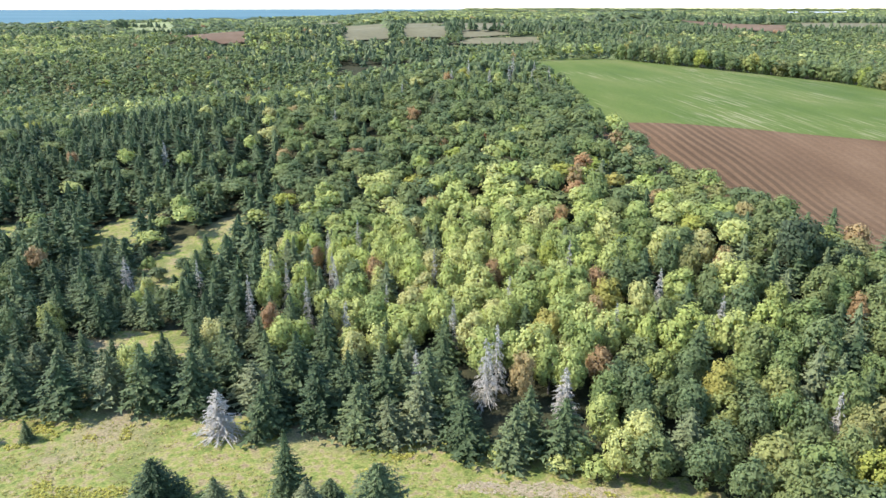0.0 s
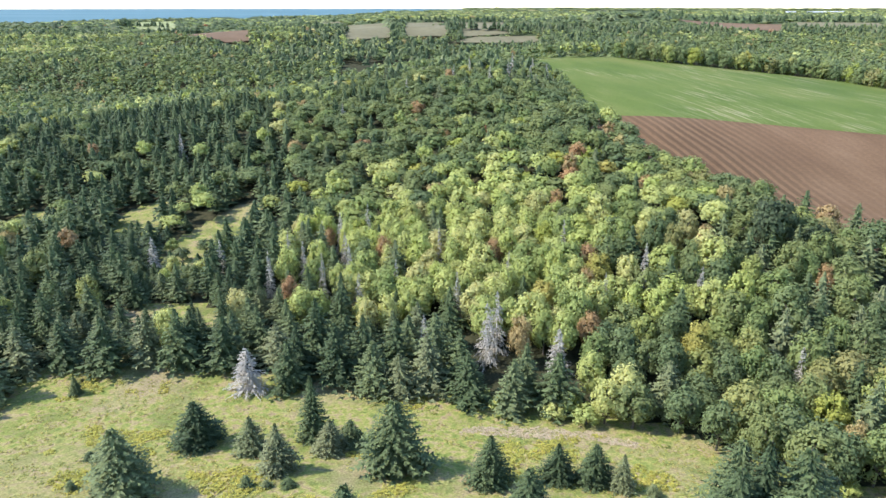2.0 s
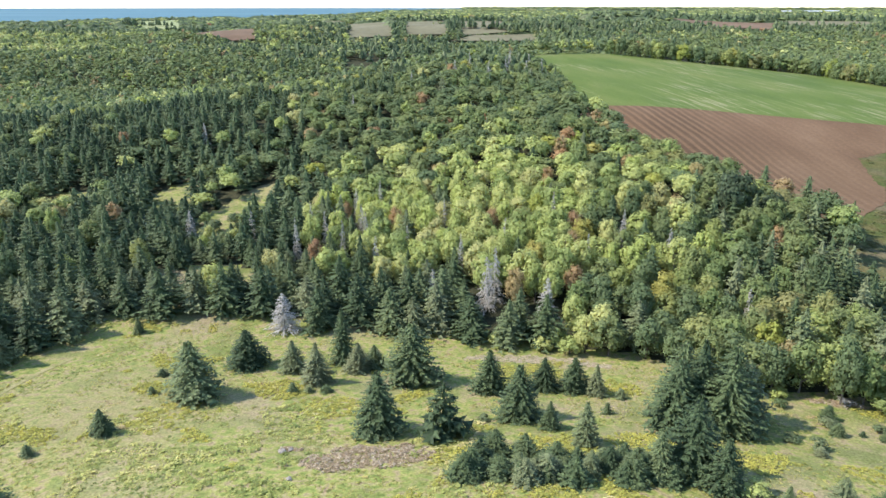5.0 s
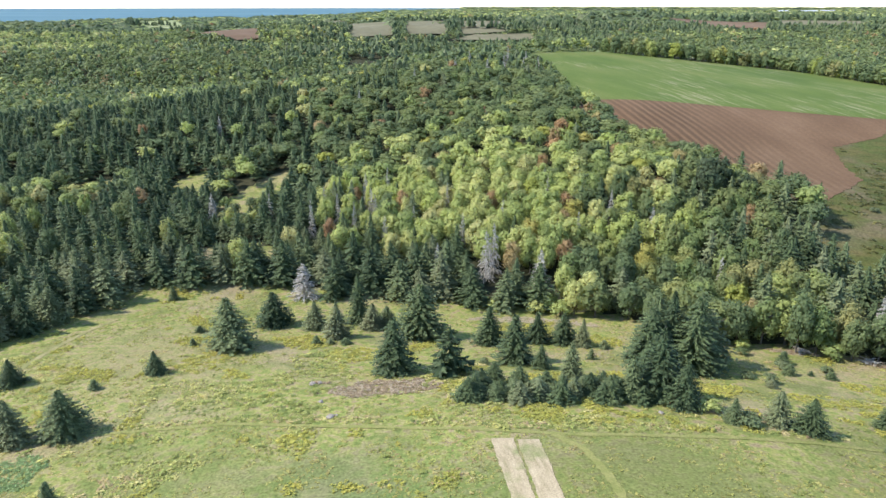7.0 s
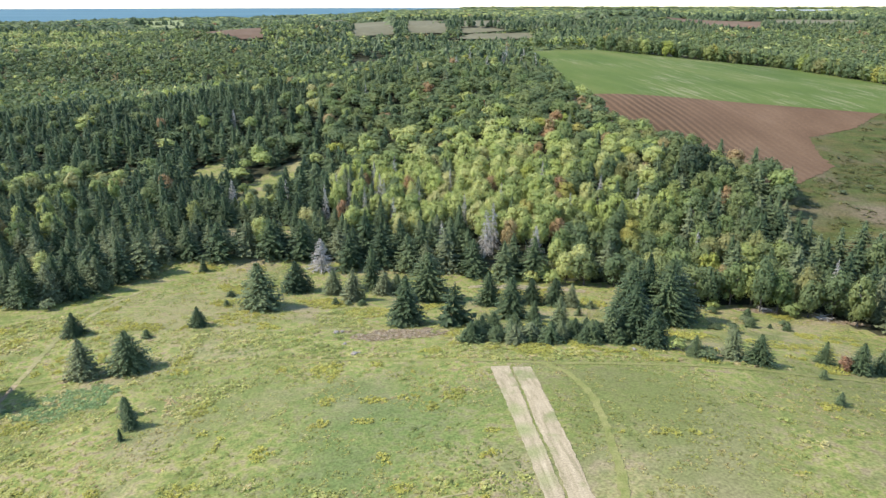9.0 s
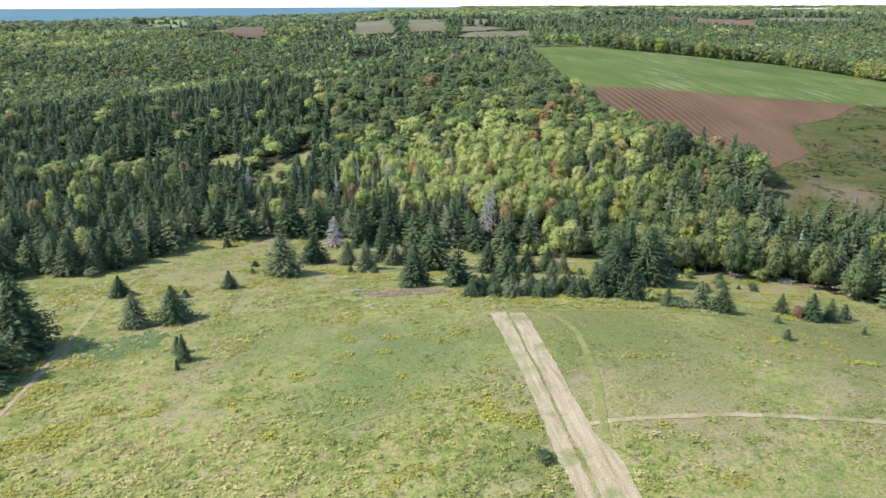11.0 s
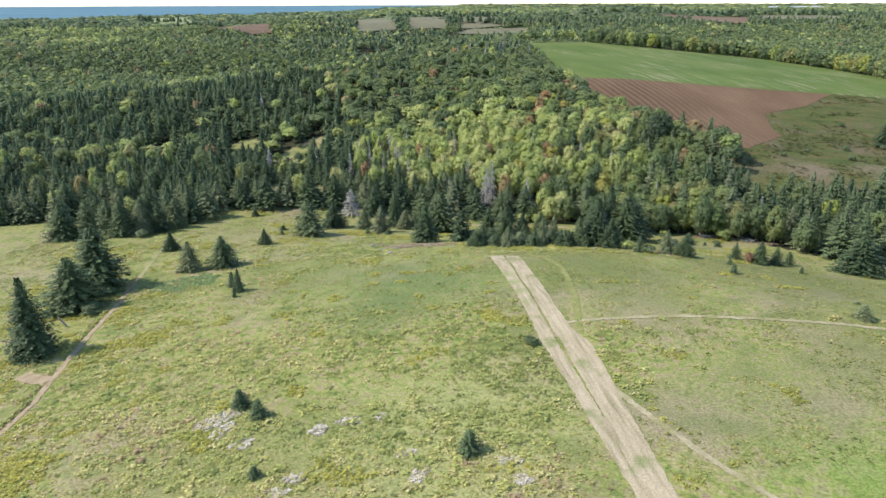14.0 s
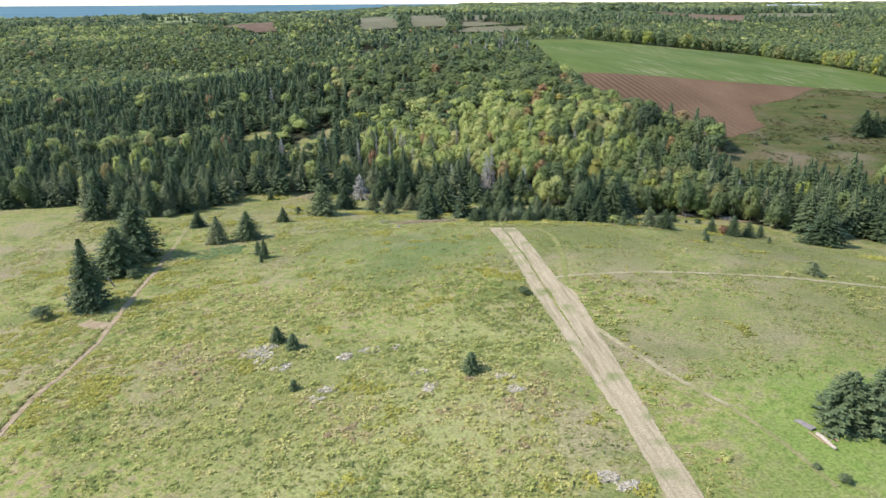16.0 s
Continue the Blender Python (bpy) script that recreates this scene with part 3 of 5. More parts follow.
GOLDEN = (1 + 5 ** 0.5) / 2
ICO = np.array([(-1, GOLDEN, 0), (1, GOLDEN, 0), (-1, -GOLDEN, 0), (1, -GOLDEN, 0), (0, -1, GOLDEN), (0, 1, GOLDEN), (0, -1, -GOLDEN), (0, 1, -GOLDEN), (GOLDEN, 0, -1), (GOLDEN, 0, 1), (-GOLDEN, 0, -1), (-GOLDEN, 0, 1)]) / math.sqrt(1 + GOLDEN * GOLDEN)
ICO_FACES = np.array([(0, 11, 5), (0, 5, 1), (0, 1, 7), (0, 7, 10), (0, 10, 11), (1, 5, 9), (5, 11, 4), (11, 10, 2), (10, 7, 6), (7, 1, 8), (3, 9, 4), (3, 4, 2), (3, 2, 6), (3, 6, 8), (3, 8, 9), (4, 9, 5), (2, 4, 11), (6, 2, 10), (8, 6, 7), (9, 8, 1)])
OCTA = np.array([(1, 0, 0), (0, 1, 0), (-1, 0, 0), (0, -1, 0), (0, 0, 1), (0, 0, -1)], float)
OCTA_FACES = np.array([(0, 1, 4), (1, 2, 4), (2, 3, 4), (3, 0, 4), (1, 0, 5), (2, 1, 5), (3, 2, 5), (0, 3, 5)])


def leafy_crown(seed, lumps, leaves, leaf, low=0.12, fine=True, flat=1.0, under=1.5, upright=0.85, ball=0.56):
    """A broadleaf crown of height 1 and radius 1: boughs as uneven lumps, each covered with leaf sprays."""
    r = np.random.default_rng(seed)
    k = np.arange(lumps)
    u = 1 - under * (k + 0.5) / lumps
    a = k * 2.39996 + r.random(lumps) * 0.9
    q = np.sqrt(1 - u * u)
    c = np.stack([np.cos(a) * q, np.sin(a) * q, u * 0.95], 1) * (0.46 + 0.3 * r.random((lumps, 1)))
    size = (0.33 + 0.17 * r.random(lumps)) * (14 / lumps) ** 0.3
    c, size = np.concatenate([c, [(0, 0, -0.05)]]), np.append(size, 0.52)
    solid, faces = (ICO, ICO_FACES) if fine else (OCTA, OCTA_FACES)
    share = np.maximum((leaves * size ** 2 / (size ** 2).sum()).astype(int), 1)
    out = []
    for cc, s, n in zip(c, size, share):
        bough = cc + solid * s * (ball + 0.24 * r.random((len(solid), 1)))
        bough[:, 2] = cc[2] + (bough[:, 2] - cc[2]) * 0.75
        out.append(bough[faces])
        d = r.normal(size=(n * 2, 3))
        d /= np.linalg.norm(d, axis=1, keepdims=True)
        d = d[np.argsort(-(d @ (cc / np.linalg.norm(cc)) + 0.5 * d[:, 2] + 0.5 * r.random(len(d))))[:n]]
        pos = cc + d * s * (0.62 + 0.56 * r.random((n, 1))) * (1, 1, 0.75)
        nrm = 0.55 * d + 0.6 * pos + 0.28 * r.normal(size=d.shape) + np.array([0, 0, 0.25])
        nrm /= np.linalg.norm(nrm, axis=1, keepdims=True)
        t1 = np.cross(nrm, r.normal(size=d.shape))
        t1 /= np.linalg.norm(t1, axis=1, keepdims=True)
        t2, sz = np.cross(nrm, t1), leaf * (0.55 + 0.9 * r.random((n, 1)))
        leaf_tris = (np.stack([pos + t1 * sz, pos - t1 * sz * (0.3 + 0.4 * r.random((n, 1))) + t2 * sz * 0.8, pos - t1 * sz * 0.5 - t2 * sz * (0.4 + 0.6 * r.random((n, 1)))], 1))
        leaf_tris[..., 2] = pos[:, None, 2] + (leaf_tris[..., 2] - pos[:, None, 2]) * upright
        out.append(leaf_tris)
    p = np.concatenate(out)
    half = (1 - low) / 2
    p[..., 2] = low + half + p[..., 2] * half * flat
    return p


def tube(points, radii, sides=5):
    """A tapering limb along the points, as triangles."""
    pts, out = [np.array(q, float) for q in points], []
    a = np.arange(sides) * 2 * np.pi / sides
    rings = []
    for i, q in enumerate(pts):
        d = pts[min(i + 1, len(pts) - 1)] - pts[max(i - 1, 0)]
        d /= np.linalg.norm(d) + 1e-9
        u = np.cross(d, (0.3, 1, 0.2) if abs(d[2]) > 0.8 else (0, 0, 1))
        u /= np.linalg.norm(u)
        v = np.cross(d, u)
        rings.append(q + radii[i] * (np.cos(a)[:, None] * u + np.sin(a)[:, None] * v))
    for r0, r1 in zip(rings, rings[1:]):
        for i in range(sides):
            j = (i + 1) % sides
            out += [np.array([r0[i], r0[j], r1[j]]), np.array([r0[i], r1[j], r1[i]])]
    return out


def dead_crown(seed, whorls, branches, droop=0.12, spread=1.0):
    """Bare grey boughs of a dead spruce, height 1 and radius 1, with thin twigs."""
    r = np.random.default_rng(seed)
    out = []
    for w in range(whorls):
        t = (w + r.random() * 0.6) / whorls
        z0, L0 = 0.06 + 0.92 * t, ((1 - t) ** 0.8 + 0.05) * spread
        for b in range(max(3, int(branches * (1 - 0.6 * t)))):
            a, L = r.random() * 2 * np.pi, L0 * (0.5 + 0.6 * r.random())
            d, side = np.array([math.cos(a), math.sin(a), 0]), np.array([-math.sin(a), math.cos(a), 0])
            tip = d * L + np.array([0, 0, z0 - droop * L])
            mid = d * L * 0.5 + np.array([0, 0, z0 + 0.01])
            root = np.array([0, 0, z0])
            w0 = 0.036
            out += [np.array([root + side * w0, root - side * w0, mid]), np.array([mid + [0, 0, 0.006], mid - [0, 0, 0.006], tip]), np.array([mid + side * w0, mid - side * w0, tip])]
            for k in range(7):
                s = 0.25 + 0.7 * r.random()
                q = d * L * s + np.array([0, 0, z0 - droop * L * s * s])
                e = side * (1 if k % 2 else -1) * L * 0.3 * (1.1 - s) * (0.6 + 0.8 * r.random()) + d * L * 0.15 - np.array([0, 0, 0.03 * r.random() + 0.01])
                out.append(np.array([q + d * 0.026, q - d * 0.026, q + e]))
    return np.array(out)


def trunk_mesh(name, material, radius, height=1.0, limbs=0, seed=0, crown_r=1.0):
    r = np.random.default_rng(seed)
    parts = tube([(0, 0, -0.03), (0.01, 0, 0.3 * height), (-0.01, 0.01, 0.65 * height), (0, 0, height)], [radius * 1.3, radius, radius * 0.6, radius * 0.12], 7)
    for k in range(limbs):
        a, z = k * 2.4 + r.random(), (0.25 + 0.45 * k / max(limbs, 1)) * height
        d = np.array([math.cos(a), math.sin(a), 0]) * crown_r
        parts += tube([(0, 0, z), d * 0.35 + [0, 0, z + 0.12], d * 0.62 + [0, 0, z + 0.24]], [radius * 0.45, radius * 0.3, radius * 0.08], 4)
    v, f = tri_soup(parts)
    return mesh_of(name, v, f, material)


def crown_mesh(name, tris, material):
    v, f = tri_soup(list(tris))
    return mesh_of(name, v, f, material)


def placed_tree(name, trunk, crown, x, y, height, radius, turn, label, category, group, lean=0.0, sink=0.15):
    """One tree: an empty at its foot with its trunk and crown as parts."""
    root = tagged(new(name), label, category, group)
    root.matrix_world = pose(x, y, float(relief(x, y)) - sink, lean, lean * 0.5, turn)
    for part_name, me in (("trunk", trunk), ("crown", crown)):
        ob = new(part_name, me)
        ob.parent, ob.scale = root, (radius, radius, height)
    return root


rng = np.random.default_rng(7)
edge_spruce = [crown_mesh("crown", spruce_crown(10 + s, 24, 11, 4, 0.6, 0.7 + 0.1 * (s % 3), 0.6, 0.05, tiers=12, spikes=7, spray=0.55, blade=0.28), M["spruce", False]) for s in range(6)]
fine_spruce = [crown_mesh("crown", spruce_crown(s, 36, 15, 6, 0.64, 0.62 + 0.08 * (s % 3), 0.45, 0.02, tiers=16, spikes=9, spray=0.4, blade=0.28), M["spruce", False]) for s in range(6)]
thin_spruce = crown_mesh("crown", spruce_crown(31, 15, 8, 5, 0.16, 0.7, 0.6, tiers=6, blade=0.2), M["spruce", False])
young_spruce = [crown_mesh("crown", spruce_crown(340 + s, 16, 13, 4, 0.7, 0.48, 0.4, 0.0, tiers=9, spikes=8, spray=0.5), M["spruce", False]) for s in range(4)]
full_spruce = [crown_mesh("crown", spruce_crown(140 + s, 36, 15, 6, 0.64, 0.55, 0.55, 0.02, tiers=16, spikes=9, spray=0.4, blade=0.28), M["spruce", False]) for s in range(3)]
spruce_trunk = trunk_mesh("trunk", M["bark"], 0.045)
leafy_trunk = trunk_mesh("trunk", M["bark"], 0.05, 0.8, 6, 3)
edge_leafy = {k: [crown_mesh("crown", leafy_crown(40 + s, 22, 1650, 0.074, 0.02, False, 1.0, 1.85, 0.75), M[k, False]) for s in range(4)] for k in ("poplar", "maple", "autumn", "gold")}

# spruces that stand free on the meadow: x, y, height, crown radius
WEST = [(-46.1, 64.6, 11.1, 4.7), (-41.1, 80.1, 8.2, 4.1), (-70.5, 98.3, 4.1, 1.4), (-55.2, 50.4, 4.7, 2.1), (-63.2, 44.2, 2.1, 1.1), (-79.0, 47.0, 5.2, 2.4), (-67.1, 27.3, 7.5, 2.8), (-59.5, 28.5, 7.9, 3.5), (-52.4, 11.1, 3.6, 1.2), (-49.8, 3.7, 2.2, 0.5), (-55.8, 74.7, 1.7, 1.2), (-54.2, 66.0, 1.8, 0.9), (-31.4, 77.3, 7.0, 2.7), (-26.0, 71.7, 8.6, 2.9), (-22.4, 81.8, 12.7, 2.8), (-19.0, 77.7, 6.4, 2.7), (-16.1, 80.4, 5.0, 2.3), (-8.3, 72.4, 12.4, 4.9), (-12.5, 49.8, 10.9, 4.1), (-29.5, 67.0, 2.1, 1.1), (-23.5, 67.2, 1.5, 1.3), (-26.6, 66.9, 1.4, 0.9)]
CENTRE = [(5.8, 68.2, 8.7, 3.2), (9.7, 55.9, 10.0, 3.8), (15.9, 69.5, 6.8, 2.8), (21.2, 68.9, 7.0, 2.8), (24.8, 67.1, 6.4, 2.0), (18.0, 44.4, 7.3, 2.3), (1.0, 34.2, 4.2, 2.1), (7.0, 32.1, 3.3, 1.0), (10.7, 33.2, 3.8, 2.1), (16.2, 33.3, 4.2, 1.8), (18.9, 34.4, 4.2, 1.9), (21.5, 32.9, 4.3, 2.0), (13.9, 51.0, 5.1, 1.9), (4.6, 40.2, 4.5, 2.2), (8.5, 38.7, 4.4, 2.2), (24.9, 33.2, 7.4, 2.4), (29.4, 33.9, 12.2, 4.3), (31.9, 29.6, 7.8, 2.7), (37.6, 53.6, 15.5, 4.4), (42.7, 53.6, 14.4, 4.9), (28.8, 65.3, 2.2, 1.2), (24.6, 58.0, 2.4, 0.9), (31.4, 57.7, 2.1, 1.2)]
EAST = [(37.1, 24.6, 4.1, 1.4), (43.4, 24.8, 5.6, 2.0), (47.0, 22.7, 5.6, 2.4), (61.1, 57.4, 3.0, 1.5), (59.1, 51.2, 2.4, 1.4), (51.4, 42.3, 1.7, 1.1), (65.9, 49.6, 1.7, 1.1), (63.1, 51.2, 1.2, 0.6), (60.6, 27.1, 4.5, 1.6), (64.9, 23.9, 5.8, 2.3), (69.3, 24.9, 4.9, 1.9), (55.6, 18.5, 1.8, 0.8), (52.0, 7.9, 2.1, 0.7), (51.2, 6.9, 2.2, 0.8), (70.8, 16.5, 1.8, 0.7), (73.6, 27.3, 3.6, 1.3), (98.0, 50.3, 3.3, 1.3), (87.5, 22.5, 10.0, 5.4), (61.0, -20.8, 2.8, 1.5), (170.6, 147.9, 11.3, 4.8), (176.5, 150.5, 10.2, 5.0), (182.0, 152.0, 9.4, 4.6), (64.6, -13.3, 0.6, 0.6)]
PATHSIDE = [(-82.8, 5.0, 11.7, 5.4), (-83.6, 17.9, 15.9, 6.2), (-77.6, -18.3, 14.7, 4.3), (-116.6, 64.5, 10.8, 4.6), (-110.5, 76.3, 9.8, 3.3), (-5.3, -54.2, 3.3, 1.5), (-35.8, -41.9, 3.0, 1.3), (-32.7, -44.6, 2.8, 1.3), (-30.1, -57.3, 1.7, 0.8), (-50.0, 7.3, 5.3, 1.4), (-103.8, 75.3, 7.2, 2.6)]
for rows, where in ((WEST, "on the sunny meadow slope"), (CENTRE, "in the clump on the slope"), (EAST, "near the far meadow edge"), (PATHSIDE, "on the open meadow")):
    for x, y, h, r in rows:
        size = "tall dark green" if h > 9 else "young green" if h > 3 else "small bushy green"
        placed_tree("spruce_tree", spruce_trunk, full_spruce[rng.integers(3)] if h > 11 and r > 4.5 else fine_spruce[rng.integers(6)] if h > 4 else young_spruce[rng.integers(4)], x, y, h, r * (1.05 if h > 4 else 1.12), rng.random() * 360, f"{size} spruce {where}", "spruce tree", "spruces on the meadow", 2 * (rng.random() - 0.5))
# the two bluish spruces on the lawn
M["bluespruce"] = leaf_material("blue_spruce_foliage", ((0.0, (0.104, 0.14, 0.066)), (1.0, (0.136, 0.168, 0.0825))), False, 0.35, 0.12)
blue_crown = [crown_mesh("crown", spruce_crown(240 + s, 34, 17, 6, 0.66, 0.5, 0.5, 0.0, tiers=16, spikes=9, spray=0.42), M["bluespruce"]) for s in range(2)]
for k, (x, y, h, r) in enumerate(((40.6, -67.7, 7.0, 3.9), (44.1, -68.9, 8.7, 3.6))):
    placed_tree("spruce_tree", spruce_trunk, blue_crown[k], x, y, h, r, 70 * k, "broad bluish green spruce on the mown lawn", "spruce tree", "spruces on the meadow")
# the grey, thin spruce and the dead ones
placed_tree("spruce_tree", spruce_trunk, thin_spruce, -2.5, 47.6, 9.8, 3.4, 20, "sparse grey-green spruce with thin boughs", "spruce tree", "spruces on the meadow")
dead_mesh = [crown_mesh("crown", dead_crown(s, 22, 13, 0.03), M["dead"]) for s in range(2)]
droop_mesh = [crown_mesh("crown", dead_crown(5 + s, 20, 10, 0.07, 1.15), M["dead"]) for s in range(2)]
dead_trunk = trunk_mesh("trunk", M["dead"], 0.04)
placed_tree("dead_spruce", dead_trunk, dead_mesh[0], -38.4, 100.0, 9.6, 4.6, 0, "dead bleached grey spruce with bare boughs", "dead tree", "dead trees")
EDGE_SNAGS = [(7.6, 107.6, 14.5, 3.1, 1), (9.8, 111.0, 15.0, 2.8, 1), (21.2, 103.3, 10.5, 3.2, 0), (-5, 112, 10, 2.2, 0), (-20, 128, 12, 2.0, 1), (-26, 150, 12.5, 2.2, 0), (-29, 163, 13, 2.0, 1), (-43, 139, 13, 1.8, 0), (53, 118, 11, 2.0, 0), (33, 118, 12, 1.6, 1), (84, 66, 12, 2.0, 0), (-79, 158, 10, 2.6, 0), (12, 336, 15, 2.4, 1), (34, 343, 15, 2.6, 0), (43, 332, 13, 2.2, 1), (-17, 292, 13, 2.2, 0), (20, 302, 14, 2.3, 1), (30, 320, 13, 2.2, 0), (38, 300, 14, 2.4, 1), (4, 318, 13, 2.2, 1), (47, 312, 13, 2.3, 0), (-42, 268, 12, 2.2, 1), (-104, 252, 13, 2.6, 0)]
SLOPE_SNAGS = [(-41, 152, 13, 1.7, 1), (-36, 146, 12.5, 1.8, 0), (-33, 158, 13, 1.9, 0), (-30, 138, 12.5, 1.6, 1), (-24, 142, 13, 1.7, 0), (-22, 168, 13, 1.8, 1), (-12, 134, 12, 1.6, 0), (-2, 148, 12.5, 1.5, 0), (14, 132, 12, 1.6, 1), (28, 142, 12, 1.6, 0), (44, 128, 11.5, 1.7, 0), (-58, 150, 12, 2.0, 1), (62, 92, 11, 2.0, 0), (2, 125, 12.5, 1.8, 1)]
DEAD = EDGE_SNAGS + SLOPE_SNAGS
for x, y, h, r, k in DEAD:
    placed_tree("dead_spruce", dead_trunk, (droop_mesh if k else dead_mesh)[rng.integers(2)], x, y, h, r, rng.random() * 360, "dead grey spruce standing among green trees", "dead tree", "dead trees")

# ---- the woods ----
def scatter(x0, x1, y0, y1, step, seed):
    """Points about step apart, jittered."""
    r = np.random.default_rng(seed)
    a, b = np.meshgrid(np.arange(x0, x1, step), np.arange(y0, y1, step), indexing="ij")
    a = a + (np.arange(a.shape[1]) % 2 * step / 2)[None] + (r.random(a.shape) - 0.5) * step * 1.05
    b = b + (r.random(b.shape) - 0.5) * step * 1.05
    return a.ravel(), b.ravel(), r


def front_of_wood(x):
    """How far north the meadow reaches at x."""
    return np.interp(x, [p[0] for p in MEADOW[:23]], [p[1] for p in MEADOW[:23]])


def conifer_share(x, y):
    """How much of the wood is spruce."""
    n = value_noise(x, y, 38.0, 11) - 0.5
    share = np.full(np.shape(x), 0.1)
    line = np.interp(y, (90, 150, 230, 300, 400), (-40, -46, -58, -68, -100))
    share = np.where((x < line + 22 * n) & (y < 345 + 80 * n), 0.94 - 0.9 * np.clip(value_noise(x, y, 17.0, 19) - 0.6, 0, 1), share)
    share = np.where((np.abs(x + 150) < 26) & (np.abs(y - 172) < 13), 0.55, share)
    share = np.where((x >= line + 22 * n) & (x < line + 20) & (y < 250), 0.45, share)
    share = np.where((x >= line + 20) & (x < line + 48 + 30 * n) & (y > 195) & (y < 345), 0.3, share)
    front = np.interp(x, (-80, -40, 0, 20, 40), (120, 121, 114, 98, 86))
    share = np.where((y < front + 6 * n) & (x < 32), 0.94, share)
    share = np.where((x >= 26) & (x <= 62) & (y < 106), 0.12, share)
    share = np.where((x > 62) & (y < 112), np.where(x > 80, 0.88, 0.35), share)
    share = np.where((x > 66) & (x < 105) & (y > 112) & (y < 150), 0.2, share)
    share = np.where((np.abs(x - 5) < 75) & (y > 275) & (y < 400), 0.46 + 0.5 * n, share)
    share = np.where(y > 420, 0.1 + 1.4 * np.maximum(value_noise(x, y, 120.0, 12) - 0.55, 0), share)
    share = np.where((y > 640) & (y < 1330) & (x > -170) & (x < 130 + 0.1 * y), 0.6, share)
    share = np.where((y > 900) & (x < -170), 0.5, share)
    share = np.where((y > 890) & (y < 1340) & (x > -120) & (x < 760), 0.8, share)
    return np.where(np.hypot((x - 295) / 1.3, y - 1165) < 120, 0.85, share)


def kinds(x, y, r):
    """0 spruce, 1 light poplar and birch, 2 maple, 3 autumn red, 4 gold."""
    k = np.where(r.random(x.shape) < conifer_share(x, y), 0, 2)
    # Poplar stand is also paler, maples darker: cloud sun and shade put into colour.
    light = np.where((y < 215) & (x > -62), 0.97 - np.clip((x - 28) / 52, 0, 0.75) - np.clip((y - 170) / 40, 0, 0.84), 0.04)
    light = np.where((x < -62) & (y < 330), np.where(y > 210, 0.2, 0.5), light)
    light = np.where((x > 28) & (y < 112), np.where(x > 36, 0.03, 0.2), light)
    light = np.where(y > 420, np.where(y > 900, np.where(y > 1330, 0.2, 0.03), 0.03 + np.where(x < -60, 1.7, 0.35) * np.maximum(value_noise(x, y, 90.0, 14) - 0.46, 0)), light)
    leafy = k > 0
    k = np.where(leafy & (r.random(x.shape) < light), 1, k)
    u = r.random(x.shape)
    near = (y < 260)
    k = np.where(leafy & (u < np.where(near, 0.034, 0.014)), 3, k)
    return np.where(leafy & (u > np.where(near & (x > -10), 0.94, 0.985)), 4, k)


def tree_size(k, x, y, r):
    """Heights and crown radii for the kinds at those places."""
    v, depth = r.random(x.shape), y - front_of_wood(x)
    stand = value_noise(x, y, 22.0, 17) - 0.5
    h = np.where(k == 0, 8.4 + 4.6 * v + 4.0 * stand, 8.6 + 3.2 * v + 2.6 * stand)
    h = np.where((k == 0) & (depth < 14), 9.5 + 4.0 * v, h) * np.where(k == 1, 1.06, 1.0)
    h = h * np.where((x > 62) & (y < 112), 1.12, 1.0) * np.where((x > 48) & (y > 112) & (y < 300), 0.95, 1.0)
    rad = np.where(k == 0, 1.8 + 0.13 * h + 1.0 * r.random(x.shape), np.where(k == 1, 2.6, 2.9) + 1.7 * r.random(x.shape))
    rad = np.where((k == 0) & (depth < 14), rad * 1.22, rad) * np.where(k == 3, 0.7, 1.0)
    rad = np.where((k == 0) & (x < -45) & (y > 150), rad * 1.14, rad)
    # young growth round the open glades of the valley
    for cx, cy, rx, ry, low in YOUNG:
        young = ((x - cx) / rx) ** 2 + ((y - cy) / ry) ** 2 < 1
        h, rad = np.where(young, h * low, h), np.where(young, rad * (0.25 + 0.75 * low), rad)
    return h, rad


YOUNG = [(-72, 152, 12, 14, 0.55), (-66, 119, 15, 6, 0.66), (-97, 178, 9, 14, 0.55), (-139, 186, 9, 12, 0.6), (-85, 192, 5, 12, 0.72)]


def clear_of_things(x, y):
    ok = np.ones(x.shape, bool)
    for px, py, h, r, _ in DEAD + [(-38.4, 100, 9, 3, 0)]:
        ok &= np.hypot(x - px, y - py) > 2.4
    for px, py, h, r, _ in EDGE_SNAGS[:3]:
        ok &= (np.abs(x - px) > 3.4) | (y > py + 2.5) | (y < py - 7.5)
    return ok & (np.hypot(x + 38.4, y - 100) > 5.5)


def seen_wide(x, y, margin=22.0):
    return np.abs(x) < margin + 0.66 * (y + 142)


